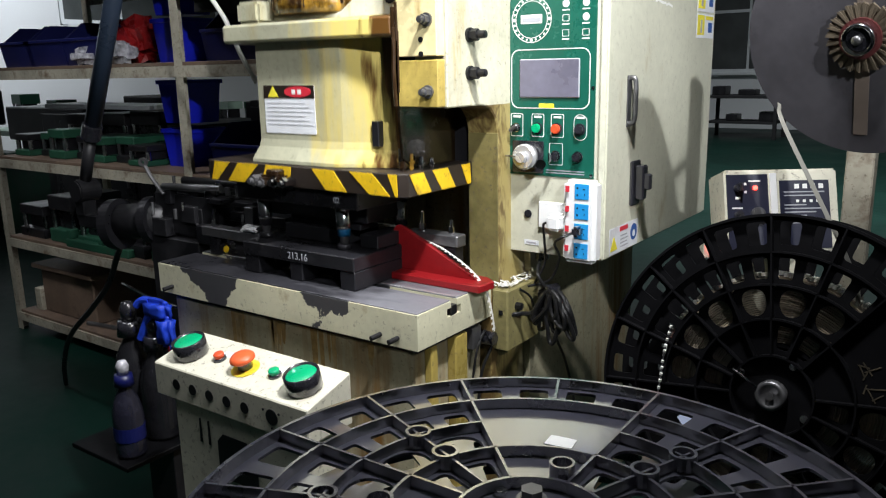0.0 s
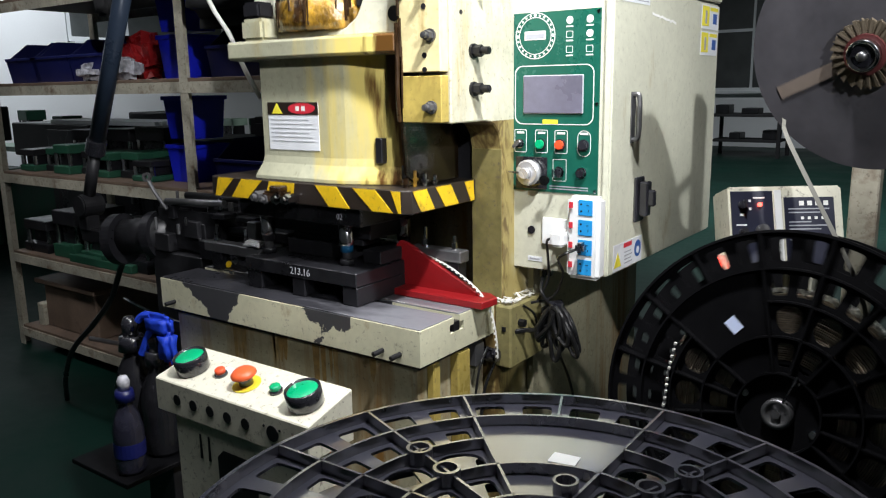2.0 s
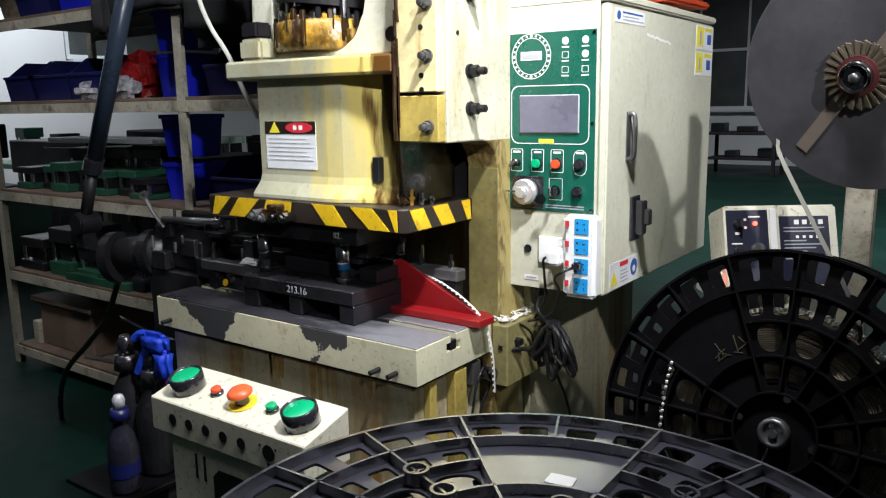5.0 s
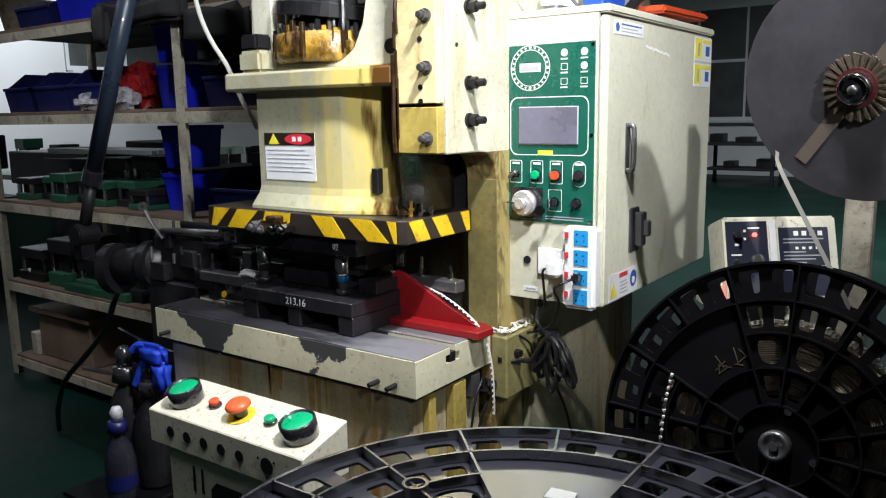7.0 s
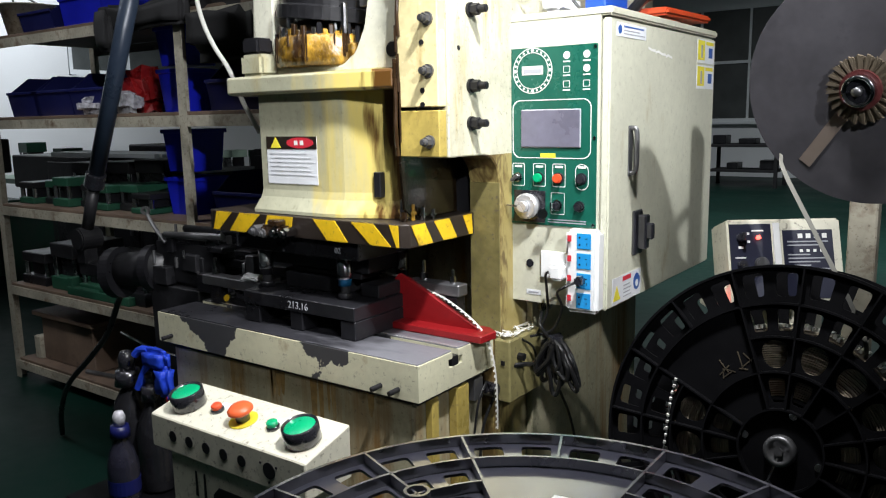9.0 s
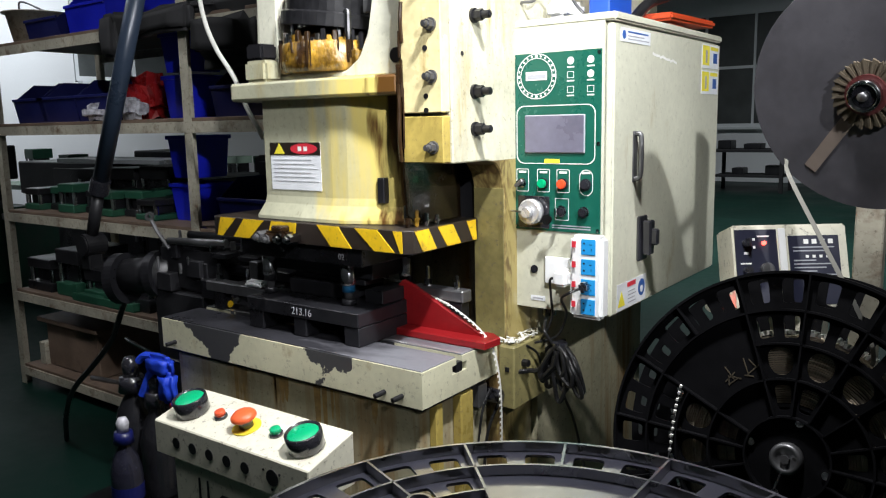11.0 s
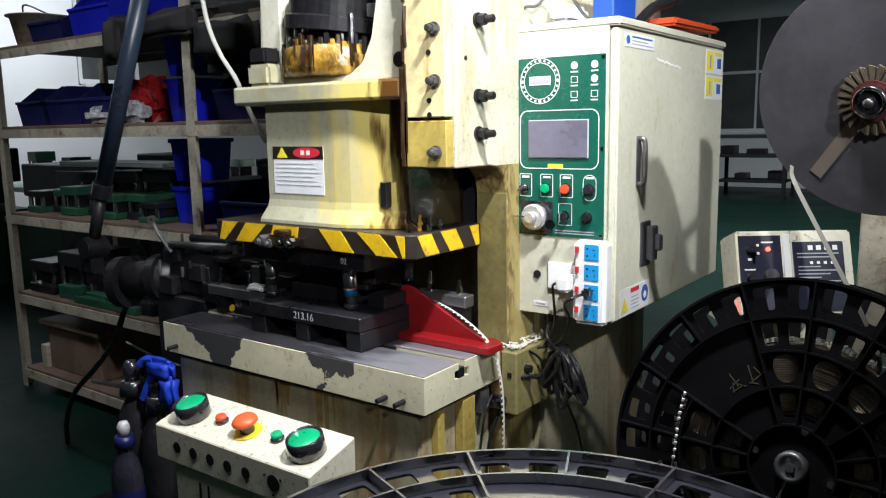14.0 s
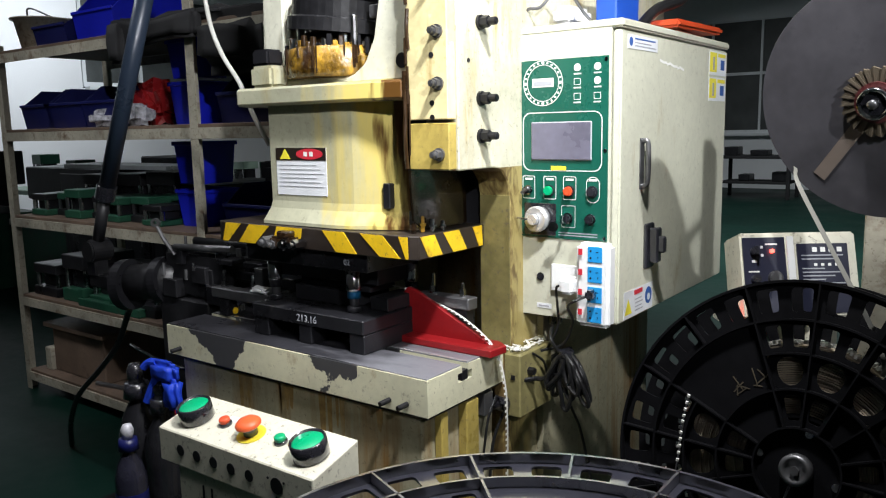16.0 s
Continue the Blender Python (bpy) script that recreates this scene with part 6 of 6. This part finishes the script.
for k in range(34):
    x, y, z = rf.uniform(-1.2, -0.68), rf.uniform(0.2, 0.33), rf.uniform(0.87, 1.03)
    if k % 3:
        a, b, c = rf.uniform(0.012, 0.045), rf.uniform(0.01, 0.03), rf.uniform(0.008, 0.03)
        part("feed_block", box(x - a, x + a, y - b, y + b, z - c, z + c, 0.003), (BLACKSTEEL, DARKSTEEL, DARKSTEEL, GREYSTEEL)[k % 4], feed)
    else:
        part("feed_bolt", cyl((x, y - 0.03, z), (x, y - 0.03, z + rf.uniform(0.02, 0.05)), rf.uniform(0.004, 0.008), n=10, bev=0.001), CHROME if k % 2 else GREYSTEEL, feed)
arm = thing("support_arm", (-1.6, 0.2, 0.0), "dark blue telescopic support arm standing beside the press", "support arm")
part("upper_tube", cyl((-1.19, 0.2, 1.83), (-1.515, 0.2, 1.19), 0.027, n=24), DARKBLUE, arm, smooth=1)
part("upper_tube", cyl((-1.0, 0.2, 2.2), (-1.19, 0.2, 1.83), 0.027, n=24), DARKBLUE, arm, smooth=1)
part("clamp_ring", cyl((-1.505, 0.2, 1.21), (-1.53, 0.2, 1.16), 0.033, n=24, bev=0.004), BLACKPL, arm)
part("inner_tube", cyl((-1.53, 0.2, 1.16), (-1.6, 0.2, 1.0), 0.02, n=20), BLACKSTEEL, arm, smooth=1)
part("joint", join(cyl((-1.6, 0.16, 0.98), (-1.6, 0.24, 0.98), 0.04, n=24, bev=0.005), box(-1.64, -1.58, 0.175, 0.225, 0.89, 0.98, 0.006)), BLACKSTEEL, arm)
part("lower_rod", tube([(-1.42, 0.22, 0.82), (-1.57, 0.28, 0.75), (-1.7, 0.3, 0.6), (-1.84, 0.3, 0.48), (-2.02, 0.3, 0.34), (-2.2, 0.35, 0.17), (-2.35, 0.42, 0.01)], 0.011, 8), BLACKRUB, arm, "black cable trailing to the floor")
part("clevis", join(box(-1.64, -1.44, 0.18, 0.22, 0.85, 0.9, 0.006)), BLACKSTEEL, arm)
solo("air_hose", tube([(-0.96, 0.2, 2.0), (-0.925, 0.2, 1.78), (-0.9, 0.2, 1.67), (-0.856, 0.2, 1.589), (-0.79, 0.2, 1.51), (-0.74, 0.2, 1.42), (-0.705, 0.22, 1.34)], 0.0065, 10), HOSE, "thin grey-white air hose hanging beside the slide", "hose")

# ---- gloves, bottles, pliers ----
glove = thing("rubber_glove", (-0.94, 0.0, 0.52), "blue rubber glove hung on a rod", "glove")
part("palm", rough_up(box(-0.985, -0.875, -0.03, 0.01, 0.68, 0.745, 0.015, 2), 2, 0.008, 25, 1), GLOVE, glove, smooth=1)
part("cuff", rough_up(box(-0.935, -0.868, -0.03, 0.01, 0.605, 0.7, 0.014, 2), 2, 0.008, 25, 3), GLOVE, glove, smooth=1)
part("finger", tube([(-0.965, -0.01, 0.7), (-0.99, -0.015, 0.66), (-1.015, -0.02, 0.612)], 0.012, 8), GLOVE, glove)
part("finger", tube([(-0.965, -0.01, 0.735), (-1.0, -0.015, 0.73), (-1.02, -0.02, 0.712)], 0.011, 8), GLOVE, glove)
part("hook_rod", tube([(-0.885, 0.06, 0.7), (-0.96, 0.0, 0.737), (-1.04, -0.005, 0.752), (-1.08, 0.0, 0.756), (-1.14, 0.02, 0.752)], 0.005, 8), CHROME, glove, "bent bright rod")
part("red_cord", tube([(-0.89, -0.01, 0.61), (-0.885, -0.01, 0.58), (-0.89, -0.01, 0.54)], 0.007, 6), RED, glove)
for x, y, z, k, cap, body in ((-1.08, -0.01, 0.31, 1.32, BLACKPL, BOTTLE), (-0.975, 0.0, 0.31, 1.2, BLACKPL, BOTTLE), (-0.945, -0.13, 0.31, 0.93, BLUEBIN, MURKY)):
    front = body is MURKY
    b = thing("spray_bottle", (x, y, z), "murky clear bottle with a blue collar and label" if front else "dark oily bottle beside the press", "bottle", "bottles")
    part("bottle_body", lathe([(0.001, 0), (0.04 * k, 0), (0.046 * k, 0.012), (0.044 * k, 0.05 * k), (0.046 * k, 0.09 * k), (0.046 * k, 0.14 * k), (0.035 * k, 0.185 * k), (0.015 * k, 0.225 * k), (0.014 * k, 0.25 * k), (0.001, 0.25 * k)], 28, Matrix.Translation((x, y, z))), body, b, smooth=1)
    part("collar", lathe([(0.0142 * k, 0.228 * k), (0.03 * k, 0.228 * k), (0.026 * k, 0.262 * k), (0.016 * k, 0.262 * k)], 20, Matrix.Translation((x, y, z))), cap, b, smooth=1)
    part("cap", lathe([(0.001, 0.2625 * k), (0.017 * k, 0.2625 * k), (0.019 * k, 0.29 * k), (0.012 * k, 0.305 * k), (0.001, 0.307 * k)], 20, Matrix.Translation((x, y, z))), CLEARBAG if front else cap, b, smooth=1)
    if front:
        part("neck_label", lathe([(0.0462 * k, 0.055 * k), (0.0468 * k, 0.06 * k), (0.0468 * k, 0.1 * k), (0.0462 * k, 0.1 * k)], 24, Matrix.Translation((x, y, z))), BLUEBIN, b)
crate = thing("bottle_shelf", (-0.95, -0.08, 0.0), "dark steel bracket shelf holding the bottles", "bracket shelf")
# top given the shaded black so that it stays dark
part("top", box(-1.16, -0.88, -0.19, 0.07, 0.295, 0.3095, 0.002), SHADEDPL, crate)
part("leg", box(-1.03, -0.9, -0.03, 0.0, 0.0, 0.2945, 0.002), BLACKSTEEL, crate)
pl = thing("pliers", (-0.86, 0.2, 0.8535), "pliers with yellow and black grips on the bolster", "pliers")
part("grip", tube([(-0.885, 0.2, 0.866), (-0.86, 0.17, 0.868), (-0.83, 0.17, 0.866)], 0.0105, 8), YELLOW, pl)
part("grip", tube([(-0.9, 0.19, 0.866), (-0.87, 0.215, 0.87), (-0.84, 0.2, 0.868)], 0.0105, 8), BLACKPL, pl)
part("jaw", moved(box(-0.04, 0.0, -0.012, 0.012, 0, 0.014, 0.003), pose(-0.885, 0.198, 0.8545, 0, 0, 8)), DARKSTEEL, pl)

# ---- far side of the hall ----
def bench(x, y, w, d, h, label, material, name="work_bench"):
    b = thing(name, (x, y, 0.0), label, "bench", "far benches")
    part("top", box(x - w / 2, x + w / 2, y - d / 2, y + d / 2, h - 0.05, h, 0.004), material, b)
    part("shelf", box(x - w / 2 + 0.05, x + w / 2 - 0.05, y - d / 2 + 0.03, y + d / 2 - 0.03, h * 0.35, h * 0.35 + 0.04), material, b)
    for sx in (-1, 1):
        for sy in (-1, 1):
            part("leg", box(x + sx * (w / 2 - 0.04) - 0.03, x + sx * (w / 2 - 0.04) + 0.03, y + sy * (d / 2 - 0.04) - 0.03, y + sy * (d / 2 - 0.04) + 0.03, 0, h - 0.0505), material, b)
    return b


bench(-2.95, 13.9, 1.3, 0.8, 0.78, "dark steel bench far across the hall", BLACKBOARD)
for i, (dx, w, h) in enumerate(((-0.45, 0.24, 0.16), (-0.2, 0.2, 0.12), (0.05, 0.3, 0.1), (0.42, 0.26, 0.17))):
    z = 0.781 if i % 2 == 0 else 0.314
    solo("parts_crate", box(-2.95 + dx - w / 2, -2.95 + dx + w / 2, 13.7, 14.05, z, z + h, 0.01), BLACKSTEEL, "dark crate on the far bench", "crate", "crates")
bench(-5.6, 4.6, 2.2, 0.7, 0.8, "pale green bench across the aisle", OFFSHELF)
bench(-6.6, 2.9, 2.2, 0.7, 0.85, "pale green bench across the aisle", OFFSHELF)
r5 = random.Random(21)
for i in range(10):
    x, y = -4.7 - 0.21 * i, 4.45 + 0.1 * (i % 3)
    h = r5.uniform(0.08, 0.3)
    die_on_shelf(x, y, 0.801, 0.19, 0.22, h, DIEGREEN if i % 2 else GREYSTEEL, OFFSHELF if i % 3 == 0 else DIEGREEN)
for i in range(9):
    x, y = -5.7 - 0.22 * i, 2.8 + 0.1 * (i % 3)
    h = r5.uniform(0.1, 0.34)
    die_on_shelf(x, y, 0.851, 0.19, 0.22, h, GREYSTEEL if i % 2 else DIEGREEN, WHITEPL if i % 3 == 0 else DIEGREEN)
for i in range(6):
    solo("aluminium_profile", box(-5.3, -3.9, 2.05 + i * 0.055, 2.09 + i * 0.055, 1.1205, 1.155, 0.003), WINFRAME, "long grey aluminium profile across the aisle", "profile", "profiles")
for x, y, w, h in ((-4.6, 2.7, 0.9, 1.2), (-5.7, 2.3, 1.0, 1.12), (-6.9, 2.1, 0.9, 1.25), (-3.5, 3.0, 0.8, 1.15)):
    q = thing("machine_tool", (x, y, 0.0), "dark green machine tool across the aisle", "machine", "far machines")
    part("base", box(x - w / 2, x + w / 2, y - 0.3, y + 0.3, 0.0, h * 0.55, 0.01), DIEGREEN, q)
    part("head", box(x - w * 0.35, x + w * 0.35, y - 0.2, y + 0.25, h * 0.75, h, 0.01), BLACKSTEEL, q)
    part("column", box(x - w * 0.2, x + w * 0.2, y, y + 0.22, h * 0.55, h * 0.75), BLACKSTEEL, q)
    part("table_plate", box(x - w * 0.45, x + w * 0.45, y - 0.34, y + 0.05, h * 0.552, h * 0.6, 0.004), GREYSTEEL, q)
# made-up dark lockers that cover the bright wall behind the rack
for i in range(5):
    x = -5.0 + i * 0.62
    h = (1.12, 1.02, 0.98, 1.06, 1.2)[i]
    q = thing("backdrop_locker", (x, 2.2, 0.0), "low dark locker added behind the rack to cover the bright wall", "locker", "lockers")
    part("body", box(x - 0.3, x + 0.3, 2.02, 2.42, 0.0, h, 0.004), BLACKSTEEL, q)
    part("door", box(x - 0.28, x + 0.28, 2.0, 2.0195, 0.06, h - 0.04, 0.003), DARKSTEEL, q)
    part("door_handle", box(x + 0.2, x + 0.225, 1.985, 1.9995, h * 0.55, h * 0.65, 0.002), GREYSTEEL, q)
lm_ = thing("floor_clutter_stand", (-3.75, 0.5, 0.0), "dark stand with a pale bag beside the rack", "stand")
part("pole", cyl((-3.62, 0.45, 0.02), (-3.6, 0.45, 1.1), 0.012, n=10), BLACKSTEEL, lm_)
part("foot_plate", cyl((-3.62, 0.45, 0.0), (-3.62, 0.45, 0.02), 0.12, n=20), BLACKSTEEL, lm_)
solo("pale_bag", rough_up(box(-3.95, -3.7, 0.2, 0.4, 0.0, 0.25, 0.05, 2), 1, 0.03, 9, 6), PAPER, "pale crumpled bag on the floor", "bag")

# ---- scrap strip: a chain of punched links that creeps over the chute ----
PATH = [(-0.62, 0.2, 0.996), (-0.45, 0.2, 0.996), (-0.3, 0.22, 0.99), (-0.25, 0.268, 0.972), (-0.2, 0.272, 0.955), (-0.155, 0.262, 0.946), (-0.1, 0.25, 0.934), (-0.045, 0.247, 0.908), (0.0, 0.247, 0.875), (0.026, 0.247, 0.835), (0.038, 0.25, 0.77), (0.042, 0.25, 0.7), (0.042, 0.25, 0.6), (0.04, 0.25, 0.5), (0.035, 0.25, 0.4)]
LINE = smooth_path(PATH, 8)
DIST = [0.0]
for p, q in zip(LINE, LINE[1:]):
    DIST.append(DIST[-1] + (q - p).length)


def along(s):
    s = min(max(s, 0.0), DIST[-1] - 1e-4)
    i = next(k for k in range(len(DIST) - 1) if DIST[k + 1] >= s)
    p = LINE[i].lerp(LINE[i + 1], (s - DIST[i]) / (DIST[i + 1] - DIST[i]))
    d = (LINE[min(i + 2, len(LINE) - 1)] - LINE[max(i - 1, 0)]).normalized()
    y = Vector((0, 1, 0))
    z = d.cross(y).normalized()
    return Matrix.Translation(p) @ Matrix((d, z.cross(d), z)).transposed().to_4x4()


PITCH = 0.014
chain = thing("scrap_strip", (0.0, 0.25, 0.85), "bright punched scrap strip hanging over the chute", "scrap strip")
link_mesh = None
LINKS = []
for k in range(48):
    if link_mesh is None:
        link_mesh = mesh_of("link", join(box(-PITCH / 2, PITCH / 2, -0.003, 0.003, 0.0, 0.0006), box(-0.0028, 0.0028, -0.009, -0.003, 0.0, 0.0006)), SILVER)
    ob = new("link", link_mesh)
    ob.parent = chain
    LINKS.append((ob, 0.14 + k * PITCH))


def motions():
    # the slide: three strokes a second
    top = Matrix.Translation((-0.42, 0.2, 1.19))
    times = [0.0] + [1 / 30 + k / 18 for k in range(288)] + [16.0]
    drop = [-0.0258 * (1 + math.cos(6 * math.pi * (t - 1 / 30))) for t in times]
    walk(slide, [(t, Matrix.Translation((0, 0, d)) @ top) for t, d in zip(times, drop)])
    # the ball cages roll along at half the slide's stroke
    for ob in CAGES:
        walk(ob, [(t, Matrix.Translation((0, 0, d / 2))) for t, d in zip(times, drop)])
    # the upright reel turns and stops
    turns = [(0.0, 0), (1.05, 0), (1.2, 9), (1.5, 41), (1.8, 66), (2.1, 95), (2.4, 127), (2.7, 161), (3.0, 191), (3.3, 220), (3.5, 236), (3.8, 252), (4.1, 256), (8.0, 256), (16.0, 256)]
    walk(far_reel, [(t, REEL_AT @ pose(0, 0, 0, 0, 0, REEL_START - a)) for t, a in turns])
    spins = [(0.0, 0), (1.05, 0), (1.2, 13), (1.4, 40), (1.6, 66), (1.8, 90), (2.0, 115), (2.2, 134), (2.4, 157), (2.7, 197), (3.0, 238), (3.3, 274), (3.6, 312), (3.9, 322), (4.1, 323), (8.0, 323), (16.0, 323)]
    walk(disc, [(t, DISC_AT @ pose(0, 0, 0, 0, 0, a)) for t, a in spins])
    inv = Matrix.Translation((0.0, 0.25, 0.85)).inverted()
    for ob, s in LINKS:
        walk(ob, [(t, inv @ along(s + 0.013 * t)) for t in (0.0, 2.0, 4.0, 6.0, 8.0, 10.0, 12.0, 14.0, 16.0)])


REEL_START = -263.0
motions()
